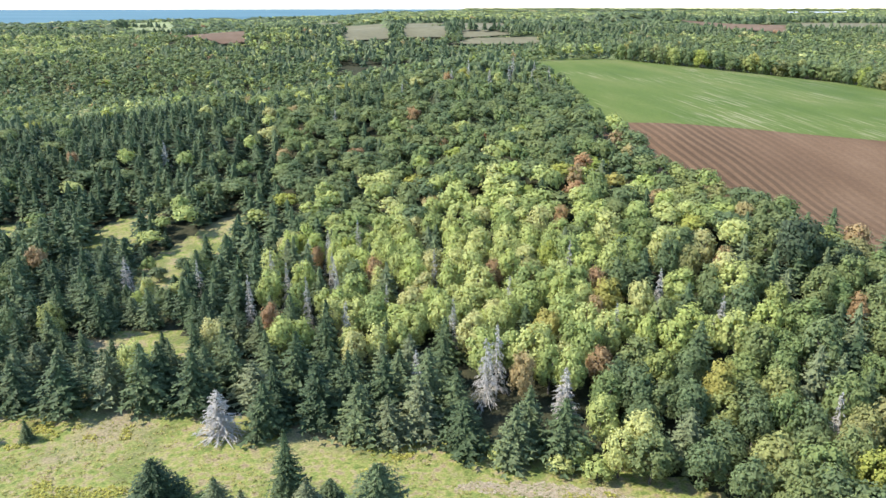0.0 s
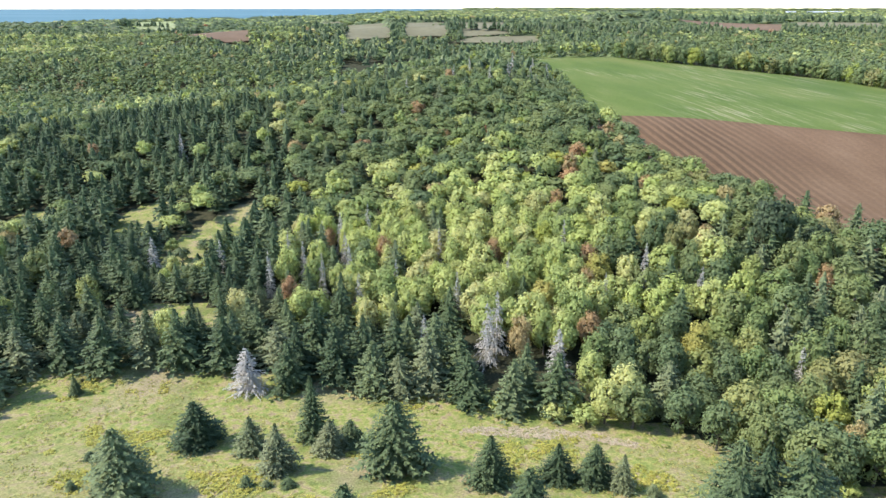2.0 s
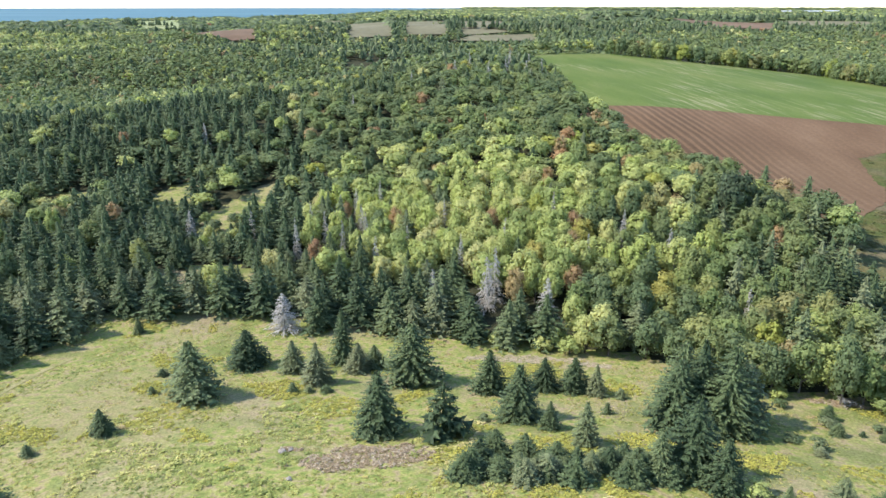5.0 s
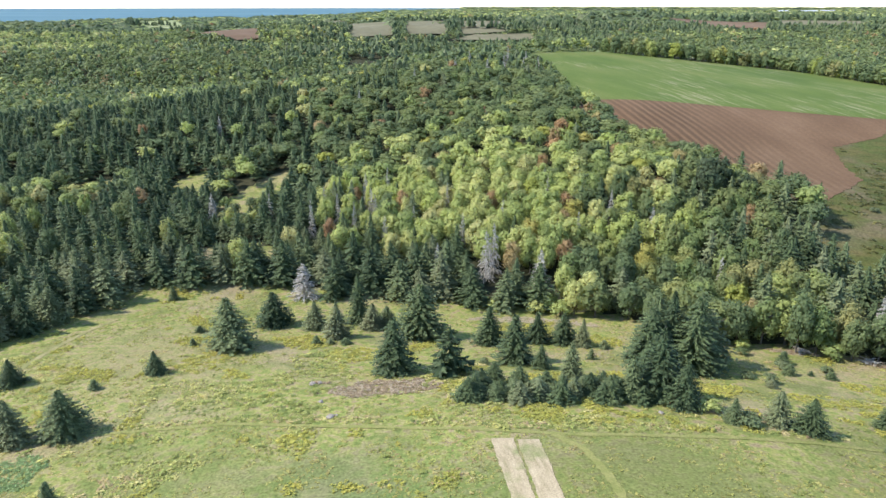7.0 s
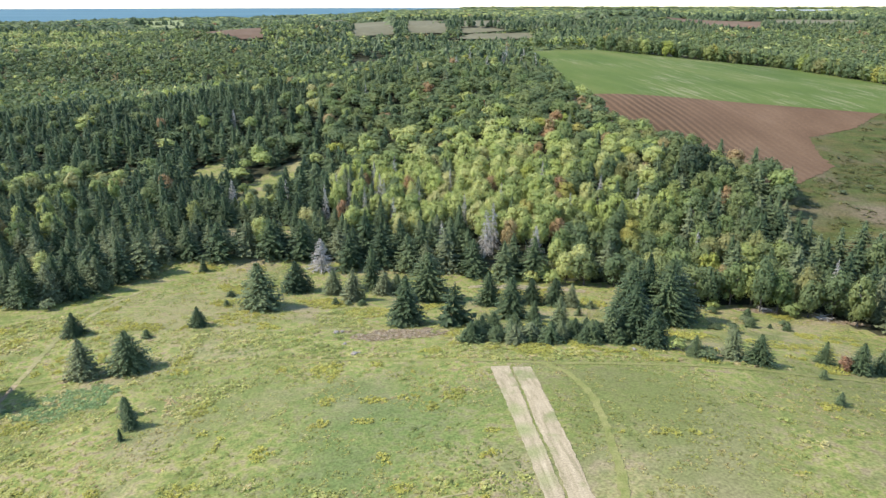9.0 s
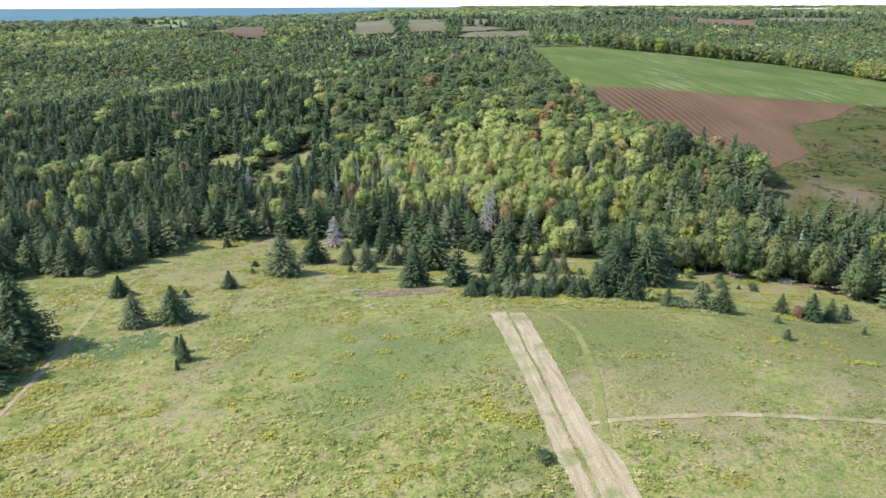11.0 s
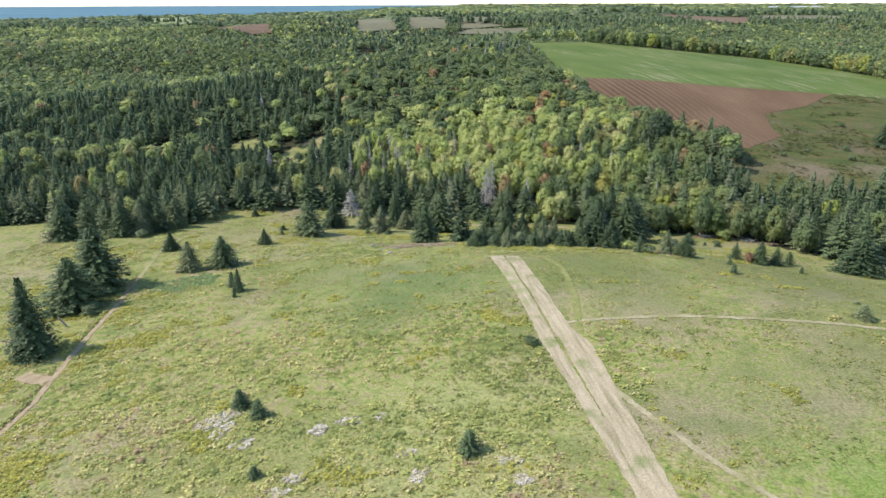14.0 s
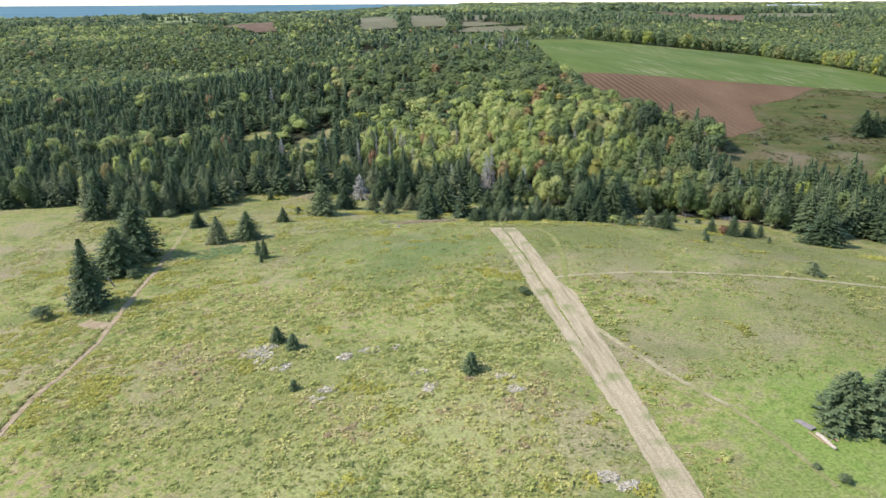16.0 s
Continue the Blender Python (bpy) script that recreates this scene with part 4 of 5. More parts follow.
def grown(x0, x1, y0, y1, seed):
    """A stand of trees with room for each crown: places, kinds, heights and radii."""
    r = np.random.default_rng(seed)
    n = int((x1 - x0) * (y1 - y0) / 4.0)
    x, y = x0 + (x1 - x0) * r.random(n), y0 + (y1 - y0) * r.random(n)
    keep = ~open_land(x, y) & clear_of_things(x, y) & seen_wide(x, y)
    x, y = x[keep], y[keep]
    k = kinds(x, y, r)
    h, rad = tree_size(k, x, y, r)
    cells, taken, room = {}, [], rad * np.where(k == 0, 0.62, 0.58)
    for i, (px, py, pr) in enumerate(zip(x.tolist(), y.tolist(), room.tolist())):
        cx, cy = int(px // 7), int(py // 7)
        if all((px - qx) ** 2 + (py - qy) ** 2 > (pr + qr) ** 2 for u in (-1, 0, 1) for v in (-1, 0, 1) for qx, qy, qr in cells.get((cx + u, cy + v), ())):
            cells.setdefault((cx, cy), []).append((px, py, pr))
            taken.append(i)
    return x[taken], y[taken], k[taken], h[taken], rad[taken], r


# nearest woods: every tree a thing of its own
wx, wy, wk, wh, wrad, wr = grown(-245, 210, 20, 175, 21)
depth = wy - front_of_wood(wx)
wk[(wk > 2) & (depth < 6)] = 2
NAMES = {0: ("spruce_tree", "spruce tree", "dark green forest spruce with drooping boughs", "spruces of the wood"), 1: ("poplar_tree", "broadleaf tree", "light green poplar with a loose rounded crown", "broadleaf trees of the wood"), 2: ("maple_tree", "broadleaf tree", "olive green maple with a dense rounded crown", "broadleaf trees of the wood"), 3: ("autumn_maple", "broadleaf tree", "maple turned rusty red among green trees", "broadleaf trees of the wood"), 4: ("golden_maple", "broadleaf tree", "maple turning yellow-gold among green trees", "broadleaf trees of the wood")}
SORTS = ("spruce", "poplar", "maple", "autumn", "gold")
as_things = np.zeros(len(wx), bool)
for group, most in ((wk == 0, 195), (wk > 0, 280)):
    idx = np.where(group)[0]
    as_things[idx[np.argsort(depth[idx])][:most]] = True
for i in np.where(as_things)[0]:
    k = int(wk[i])
    name, category, label, group = NAMES[k]
    if k == 0:
        placed_tree(name, spruce_trunk, edge_spruce[wr.integers(6)], wx[i], wy[i], wh[i], wrad[i], wr.random() * 360, label, category, group, 2 * (wr.random() - 0.5))
    else:
        placed_tree(name, leafy_trunk, edge_leafy[SORTS[k]][wr.integers(4)], wx[i], wy[i], wh[i], wrad[i], wr.random() * 360, label, category, group, 3 * (wr.random() - 0.5))


# the row of tall trees that bounds the green field
row_leafy = {k: [crown_mesh("crown", leafy_crown(440 + q, 13, 420, 0.12, 0.0, False, 1.0, 1.85, 0.7), M[SORTS[k], False]) for q in range(3)] for k in (2, 4)}
row = np.array([(120, 475), (149, 453), (194, 441), (236, 426), (257, 356), (263, 283), (269, 224)], float)
run = np.concatenate([[0], np.cumsum(np.hypot(*np.diff(row, axis=0).T))])
for k, at in enumerate(np.arange(0, run[-1], 4.4)):
    x, y = (np.interp(at, run, row[:, c]) + 3.0 * (wr.random() - 0.5) + (k % 2) * (2.5, 3.5)[c] for c in (0, 1))
    sort = int(wr.choice((2, 2, 2, 2, 2, 2, 2, 4)))
    placed_tree(NAMES[sort][0], leafy_trunk, row_leafy[sort][wr.integers(3)], x, y, 12.5 + 3.5 * wr.random(), 4.2 + 1.2 * wr.random(), wr.random() * 360, NAMES[sort][2].split(" with")[0].split(" among")[0] + " in the row beside the green field", "broadleaf tree", "trees beside the green field", 0.0, 1.8)


def joined(name, key, templates, x, y, h, rad, tint, seed, label, category, sink=0.2):
    """Many plants as one mesh: templates turned, scaled and set on the ground, each with its own tint."""
    r = np.random.default_rng(seed)
    which, turn = r.integers(len(templates), size=len(x)), r.random(len(x)) * 2 * np.pi
    z = relief(x, y) - sink
    vs, ts = [], []
    for t, tris in enumerate(templates):
        s = which == t
        base = tris.reshape(1, -1, 3).astype(np.float32)
        c, n = np.cos(turn[s])[:, None], np.sin(turn[s])[:, None]
        a, b = base[..., 0] * rad[s][:, None], base[..., 1] * rad[s][:, None]
        v = np.stack([a * c - b * n + x[s][:, None], a * n + b * c + y[s][:, None], base[..., 2] * h[s][:, None] + z[s][:, None]], -1)
        vs.append(v.reshape(-1, 3)), ts.append(np.repeat(tint[s], base.shape[1]))
    v = np.concatenate(vs)
    me = mesh_of(name, v, np.arange(len(v)).reshape(-1, 3), M[key] if key in M else M[key, True])
    me.attributes.new("tint", "FLOAT", "POINT").data.foreach_set("value", np.concatenate(ts).astype(np.float32))
    return tagged(new(name, me), label, category, kind="stuff")


def wood(name, x, y, k, h, rad, r, templates, seed):
    """The trees of one stretch of wood, joined by kind; young growth stands below the far fields."""
    if y.max() > 700:
        young = np.zeros(x.shape, bool)
        for _, _, q in FAR_FIELDS:
            for d in (15, 35):
                young |= inside(list(q), x * (1 + d / np.maximum(y, 1)), y + d)
        h = np.where(young, h * 0.3, h)
    for kind, key in enumerate(SORTS):
        s = k == kind
        if s.any():
            tint = r.random(s.sum())
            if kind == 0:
                tint = np.where((x[s] < -45) & (y[s] < 420), 0.7 * tint, tint)  # the western stand, tinted darker: cloud shade put into its colour
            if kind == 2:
                tint = np.where(y[s] > 185, 0.74 * tint, tint)  # maples of the ridge and beyond, tinted darker as painted-in cloud shade
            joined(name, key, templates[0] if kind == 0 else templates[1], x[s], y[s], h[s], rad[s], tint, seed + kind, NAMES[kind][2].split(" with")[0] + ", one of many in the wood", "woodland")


near_templates = ([spruce_crown(160 + s, 17, 9, 3, 0.58, 0.7 + 0.08 * (s % 3), 0.55, 0.1, tiers=8, spikes=6, spray=0.66) for s in range(6)], [leafy_crown(170 + s, 14, 700, 0.105, 0.3, False) for s in range(6)])
mid_templates = ([spruce_crown(60 + s, 12, 7, 2, 0.62, 0.7 + 0.08 * (s % 3), 0.55, 0.15, tiers=6, spikes=5, blade=0.34, spray=0.9) for s in range(5)], [leafy_crown(70 + s, 11, 320, 0.135, 0.36, False) for s in range(6)])
low_templates = ([spruce_crown(80 + s, 4, 5, 1, 0.75, 0.75, 0.4, 0.25, tiers=3, spikes=4, blade=0.5) for s in range(3)], [leafy_crown(90 + s, 4, 24, 0.27, 0.08, False, 1.0, 1.3, 0.8, 0.45) for s in range(5)])
far_templates = ([spruce_crown(95, 2, 4, 1, 0.9, 0.8, 0.3, 0.1, tiers=2, spikes=4, blade=0.5)], [leafy_crown(97 + s, 2, 6, 0.5, 0.0, False) for s in range(4)])
rest = ~as_things
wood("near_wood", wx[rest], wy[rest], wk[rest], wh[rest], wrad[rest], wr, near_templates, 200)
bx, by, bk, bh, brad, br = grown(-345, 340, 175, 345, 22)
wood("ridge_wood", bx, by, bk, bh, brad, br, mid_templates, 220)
dx, dy, dr = scatter(-800, 800, 345, 1000, 7.4, 23)
keep = ~open_land(dx, dy) & (np.abs(dx) < 30 + 0.66 * (dy + 142)) & ((dx < -95) | (dx > 210) | (dy < 480) | (dy > 690) | (dr.random(dx.shape) < 0.15)) & ((dy < 640) | (dr.random(dx.shape) < 0.78))
dx, dy = dx[keep], dy[keep]
dk = kinds(dx, dy, dr)
dh, drad = tree_size(dk, dx, dy, dr)
wood("valley_wood", dx, dy, dk, dh, drad * np.where(dy > 640, 1.42, 1.3), dr, low_templates, 240)
for name, reach, y0, y1, step, wide, thin, seed in (("far_wood", 2100, 1000, 2900, 21, 3.4, (260, 31, 0.22), 24), ("horizon_wood", 3400, 2900, 4900, 70, 11.0, (420, 32, 0.4), 25)):
    sx, sy, sr = scatter(-reach, reach, y0, y1, step, seed)
    keep = ~open_land(sx, sy) & (np.abs(sx) < 100 + 0.7 * sy) & (np.hypot(sx, sy) < 4900) & (value_noise(sx, sy, thin[0], thin[1]) > thin[2])
    sx, sy = sx[keep], sy[keep]
    sk = kinds(sx, sy, sr)
    sh, srad = tree_size(sk, sx, sy, sr)
    wood(name, sx, sy, sk, sh * 0.8, srad * wide, sr, far_templates, 10 * seed)

# ---- herbs of the meadow ----
def herb_tris(seed, sprays, leaf):
    """A clump of herbs of height 1 and radius 1: leafy sprays standing out from a low dome."""
    r = np.random.default_rng(seed)
    a, u = r.random(sprays) * 2 * np.pi, np.sqrt(r.random(sprays))
    wide = 1 + 0.3 * np.cos(2 * a + r.random() * 6) + 0.2 * np.cos(3 * a + r.random() * 6)
    pos = np.stack([np.cos(a) * u * wide, np.sin(a) * u * wide, (1 - u ** 2) * (0.55 + 0.45 * r.random(sprays)) + 0.08], 1)
    turn = r.random(sprays) * 2 * np.pi
    t1, t2 = np.stack([np.cos(turn), np.sin(turn), r.normal(size=sprays) * 0.35], 1), np.stack([-np.sin(turn), np.cos(turn), r.normal(size=sprays) * 0.35], 1)
    sz = leaf * (0.6 + 0.8 * r.random((sprays, 1)))
    return np.stack([pos + t1 * sz, pos - t1 * sz * 0.7 + t2 * sz * 0.6, pos - t2 * sz], 1)


def off_paths(x, y, extra=0.2):
    ok = np.ones(x.shape, bool)
    for rows in (LEFT_STRIP, RIGHT_STRIP):
        ys = np.array([(a[1] + b[1]) / 2 for a, b in rows])[::-1]
        lo, hi = np.array([a[0] for a, b in rows])[::-1], np.array([b[0] for a, b in rows])[::-1]
        ok &= ~((y > ys[0]) & (y < ys[-1] + extra) & (x > np.interp(y, ys, lo) - extra) & (x < np.interp(y, ys, hi) + extra))
    for _, _, pts, width, _ in TRAILS:
        p = np.array(pts, float)
        for a, b in zip(p, p[1:]):
            d = b - a
            f = np.clip(((x - a[0]) * d[0] + (y - a[1]) * d[1]) / (d @ d), 0, 1)
            ok &= np.hypot(x - a[0] - f * d[0], y - a[1] - f * d[1]) > width / 2 + extra
    return ok & ~((x > 25) & (x < 60) & (y < -58) & (y > -95))


tx, ty, tr = scatter(-125, 110, -105, 108, 0.72, 41)
keep = inside(MEADOW, tx, ty) & off_paths(tx, ty) & (np.abs(tx) < 20 + 0.66 * (ty + 140))
tx, ty = tx[keep], ty[keep]
dense = value_noise(tx, ty, 7.0, 51) * 0.5 + value_noise(tx, ty, 2.2, 52) * 0.5
keep = (dense > 0.47) & ~((tx > 24) & (ty < -58))
tx, ty, dense = tx[keep], ty[keep], dense[keep]
tint = np.clip(0.5 * value_noise(tx, ty, 12.0, 53) + 0.4 * value_noise(tx, ty, 2.5, 54) - 0.12 + 0.5 * (tr.random(tx.shape) - 0.4), 0, 1)
tuft_r = 0.12 + 0.36 * tr.random(tx.shape) ** 1.5
joined("meadow_herbs", "tuft", [herb_tris(s, 5, 0.55) for s in range(8)], tx, ty, tuft_r * (0.2 + 0.3 * tr.random(tx.shape)), tuft_r, tint, 300, "knee-high green and straw-coloured meadow herbs", "grass", 0.03)
kx, ky, kr = scatter(-125, 90, -105, 60, 0.78, 43)
cover = 0.5 * value_noise(kx, ky, 13.0, 57) + 0.3 * value_noise(kx, ky, 4.0, 58) + 0.2 * value_noise(kx, ky, 1.7, 56)
cover = cover + 0.1 * (kx < 5) + 0.1 * (ky < -20) - 0.14 * (kx > 20) - 0.2 * ((np.hypot((kx + 12) / 1.6, ky - 6) < 18))
keep = inside(MEADOW, kx, ky) & off_paths(kx, ky, 0.35) & (np.abs(kx) < 12 + 0.66 * (ky + 140)) & (cover > 0.57 + 0.16 * kr.random(kx.shape)) & (value_noise(kx, ky, 10.0, 61) * 0.55 + value_noise(kx, ky, 3.2, 62) * 0.45 < 0.7)
kx, ky = kx[keep], ky[keep]
wide_r = 0.24 + 0.7 * kr.random(kx.shape) ** 2.4
clump = np.clip(0.45 * value_noise(kx, ky, 16.0, 64) + 0.45 * value_noise(kx, ky, 4.0, 59) + 0.6 * (kr.random(kx.shape) - 0.42), 0, 1)
joined("weed_clumps", "clump", [herb_tris(60 + s, 25, 0.28) for s in range(12)], kx, ky, wide_r * (0.36 + 0.34 * kr.random(kx.shape)), wide_r, clump, 310, "rounded clumps of taller yellow-green weeds in the meadow", "weeds", 0.05)
gx_, gy_, gr = scatter(-120, 105, -100, 106, 0.68, 42)
patch = value_noise(gx_, gy_, 10.0, 61) * 0.55 + value_noise(gx_, gy_, 3.2, 62) * 0.45
bias = 0.05 * (((gy_ > 20) & (gx_ < 40)) | (gx_ < -50)) - 0.03 * (gx_ > 40) - 0.075 * ((gx_ > -35) & (gx_ < 75) & (gy_ > -28) & (gy_ < 21))
keep = inside(MEADOW, gx_, gy_) & off_paths(gx_, gy_, 0.5) & (patch > 0.69 - bias + 0.05 * gr.random(gx_.shape)) & (np.abs(gx_) < 30 + 0.66 * (gy_ + 140))
gx_, gy_ = gx_[keep], gy_[keep]
joined("goldenrod", "rod", [herb_tris(20 + s, 15, 0.4) for s in range(8)], gx_, gy_, 0.24 + 0.2 * gr.random(gx_.shape), 0.2 + 0.36 * gr.random(gx_.shape), np.clip(0.6 * value_noise(gx_, gy_, 3.0, 63) + 0.4 * gr.random(gx_.shape), 0, 1), 320, "yellow flowering goldenrod patches in the meadow", "flowers", 0.03)

# ---- patches of other herbs ----
def patch_of(name, key, spots, step, height, width, seed, label, category="flowers", fill=0.55, gaps=0.0):
    """Clumps of one herb in oval patches: x, y, half length, half width, turn."""
    xs, ys = [], []
    for n, (px, py, a, b, turn) in enumerate(spots):
        r = np.random.default_rng(seed + n)
        count = int(4 * a * b / step ** 2)
        u, v = (r.random(count) * 2 - 1) * a, (r.random(count) * 2 - 1) * b
        k = (u / a) ** 2 + (v / b) ** 2 + 0.9 * (value_noise(u + px, v + py, 1.6, seed) - 0.5) < fill + 0.3
        k &= value_noise(u + px, v + py, 1.3, seed + 7) > gaps
        c, s = math.cos(radians(turn)), math.sin(radians(turn))
        xs.append(px + u[k] * c - v[k] * s), ys.append(py + u[k] * s + v[k] * c)
    x, y = np.concatenate(xs), np.concatenate(ys)
    free = off_paths(x, y, 0.15)
    x, y = x[free], y[free]
    r = np.random.default_rng(seed)
    joined(name, key, [herb_tris(40 + q, 15, 0.4) for q in range(8)], x, y, height * (0.5 + r.random(x.shape)), width * (0.6 + 0.8 * r.random(x.shape)), r.random(x.shape), seed, label, category, 0.02)


SOIL_EDGE = [(48, 260), (192, 231), (168, 208), (142, 194), (136, 174), (135, 161), (112, 139), (97, 137), (61, 187)]
hx, hy, hr = scatter(92, 290, 86, 232, 1.6, 45)
keep = inside(FARM, hx, hy - 2) & ~inside(SOIL_EDGE, hx - 2, hy) & (hy < 262 - 0.17 * hx) & (0.5 * value_noise(hx, hy, 14.0, 71) + 0.5 * value_noise(hx, hy, 4.5, 72) > 0.52)
hx, hy = hx[keep], hy[keep]
wide_r = 0.35 + 0.8 * hr.random(hx.shape) ** 2
joined("pasture_weeds", "pasture", [herb_tris(80 + q, 9, 0.55) for q in range(8)], hx, hy, wide_r * (0.3 + 0.3 * hr.random(hx.shape)), wide_r, np.clip(0.6 * value_noise(hx, hy, 9.0, 73) + 0.4 * hr.random(hx.shape) - 0.1, 0, 1), 330, "low olive and straw-coloured weeds of the rough pasture", "weeds", 0.05)
patch_of("white_asters", "aster", [(-38.2, -45.2, 3.4, 1.5, 40), (-33.2, -50.8, 1.5, 1.0, 20), (-36.6, -47.6, 2.2, 0.9, 60), (-24.2, -48.7, 1.3, 1.0, 60), (-20.6, -47.0, 1.6, 0.8, 10), (-16.6, -46.3, 1.0, 0.8, 0), (-25.3, -58, 1.2, 0.9, 0), (-26.6, -60.4, 1.3, 0.8, 20), (-0.5, -56.2, 1.4, 0.7, 0), (0.6, -59.6, 1.1, 1.0, 0), (8.9, -77.6, 1.3, 1.1, 0), (10.8, -79.2, 1.4, 0.7, 30), (-11, -58, 1.8, 0.8, 70), (-13, -54, 1.3, 0.6, 20)], 0.3, 0.2, 0.3, 400, "pale grey-white wild asters flowering in the meadow", fill=0.62)
patch_of("bramble_patch", "bramble", [(-13, 40.5, 9.5, 4.2, 8), (-24.5, 43.5, 2.0, 1.0, 0), (66, 63.5, 5, 1.2, -20), (81, 56.5, 6, 1.4, -25)], 0.36, 0.24, 0.3, 420, "pinkish brown tangle of dry brambles on the slope", "shrubs")
patch_of("broad_herbs", "corn", [(-65, 17, 9.0, 6.0, 20)], 0.42, 0.22, 0.36, 440, "blue-green patch of tall broad-leaved herbs", "herbs")
patch_of("bright_goldenrod", "rod", [(-7.5, 27.6, 2.0, 0.8, 5), (1.5, -1, 1.3, 0.7, 0), (-3.2, -57.5, 1.8, 0.7, 10), (2.5, -66.5, 1.3, 0.9, 0), (9.6, -67, 1.5, 1.9, 0), (4.4, -69, 0.9, 0.7, 0), (2.0, -79, 2.2, 0.9, 0), (26, -33, 2.2, 1.3, 0), (20, 24, 6, 1.1, 0), (36, -12, 1.2, 0.6, 0), (-20, 60, 8, 5, 0), (14, 27.5, 8, 1.6, 0), (60, 36, 9, 3.5, -10), (72, 44, 7, 3, -20)], 0.46, 0.2, 0.34, 460, "dense bright yellow goldenrod clumps in bloom", gaps=0.38)
patch_of("bright_goldenrod", "rod", [(-58, -30, 5, 3.0, 60), (-52, -38, 4, 2.6, 30), (-63, -57, 6, 3.2, 70), (-79, -38, 4, 3, 20), (-60, -66, 4, 2.6, 20), (-76, -14, 2.5, 6, 10), (-62, -20, 5, 3, 40), (-66, -44, 2.0, 7, 0), (-82, -34, 9, 20, 0), (-60, -50, 5, 9, 20), (-90, 5, 5, 14, 0), (-72, 34, 6, 5, 0), (-48, 56, 9, 6, 20)], 0.46, 0.2, 0.34, 465, "dense bright yellow goldenrod clumps in bloom", gaps=0.5)
patch_of("verge_herbs", "clump", [(-48, 29.5, 14, 1.1, 0), (-22, 27.6, 14, 1.2, -6), (-2, 24.6, 7, 1.0, -6), (9, 23.0, 5, 1.3, 0), (26, 22.4, 9, 1.1, 0), (47, 21.6, 7, 0.9, 0), (-78, -30, 2, 16, 4), (-73.6, -36, 0.8, 14, 2)], 0.5, 0.2, 0.4, 470, "taller uncut herbs along the trail", "herbs")
patch_of("bank_weeds", "clump", [(-69.6, -56, 0.5, 8, 3), (-69.0, -41, 0.5, 7, 0), (-70.2, -29, 0.5, 5, 8), (-73.4, -8, 0.5, 11, 9)], 0.4, 0.42, 0.36, 490, "tall weeds on the bank beside the path", "weeds")
patch_of("lawn_edge_weeds", "clump", [(36.6, -70.2, 1.6, 0.8, -60), (37.8, -73.6, 1.2, 0.7, -40), (37.6, -66.6, 1.4, 0.6, 60)], 0.4, 0.4, 0.35, 495, "uncut weeds round the planks and spruces on the lawn", "weeds", fill=0.6)
patch_of("pale_grass", "palegrass", [(14, 85.0, 12, 2.2, -5), (27, 82, 6, 1.2, -20)], 0.3, 0.13, 0.27, 480, "strip of pale dry pinkish grass by the wood", "grass")

# ---- bushes ----
bush_crown = [crown_mesh("crown", leafy_crown(110 + s, 8, 420, 0.13, 0.0, False, 1.05), M["bush"]) for s in range(3)]
green_bush = [crown_mesh("crown", leafy_crown(120 + s, 9, 460, 0.13, 0.0, False, 1.05), M["poplar", False]) for s in range(2)]
red_bush = crown_mesh("crown", leafy_crown(130, 8, 420, 0.13, 0.0, False, 1.05), leaf_material("orange_bush_foliage", ((0, (0.3, 0.17, 0.1)), (0.5, (0.38, 0.2, 0.11)), (1, (0.28, 0.24, 0.1)))))
stem = trunk_mesh("stem", M["bark"], 0.06, 0.7, 5, 9)
MEADOW_BUSHES = [(-85.1, -22.4, 3.2, 2.0, 0), (5.2, -28.5, 1.5, 1.3, 0), (-94.3, 65.0, 2.6, 1.9, 0), (-90.3, 77.6, 1.8, 0.9, 0), (-88.8, 79.4, 2.2, 0.8, 0), (-87.6, 81.0, 2.0, 0.8, 0), (-81.8, 92.2, 2.2, 1.4, 0), (-77.5, 0.4, 2.4, 1.6, 0), (24.0, 88.0, 4.2, 2.4, 1), (18.5, 90.0, 3.4, 2.2, 1), (9.0, 93.5, 3.2, 1.8, 1), (21.5, 91.5, 5.0, 2.4, 1), (39.0, 24.0, 2.2, 1.8, 0), (35.2, 28.5, 2.4, 1.7, 1), (62.6, 24.2, 2.8, 1.3, 2), (-60.5, 30.5, 2.2, 1.6, 0), (-69, 170, 5, 2.6, 0), (-74, 165, 4.5, 2.4, 0), (-79, 171, 5, 2.3, 1), (34.2, -79.3, 1.2, 0.75, 0), (32.3, -76.9, 0.8, 0.5, 0), (72, 60.5, 4, 2.4, 1), (27, 33, 2.6, 1.5, 1)]
SLOPE_BUSHES = [(59.6, 54.5, 2.0, 1.4, 0), (52.6, 45.1, 2.0, 1.4, 0), (49.7, 47.5, 1.6, 1.2, 0), (55.6, 62.2, 1.8, 1.3, 0), (47, 63, 1.5, 1.2, 0), (57, 66, 2.2, 1.5, 1), (67, 53, 1.5, 1.1, 0), (3.9, 54.4, 1.3, 1.0, 0)]
PASTURE_BUSHES = [(150, 140, 2.2, 1.6, 0), (144.7, 126.3, 1.8, 1.4, 0), (182.5, 166, 3.2, 2.2, 0), (167, 143, 2.2, 1.6, 0), (170, 179, 1.9, 1.5, 0), (121, 131, 1.6, 1.3, 0), (133, 137, 1.4, 1.2, 0)]
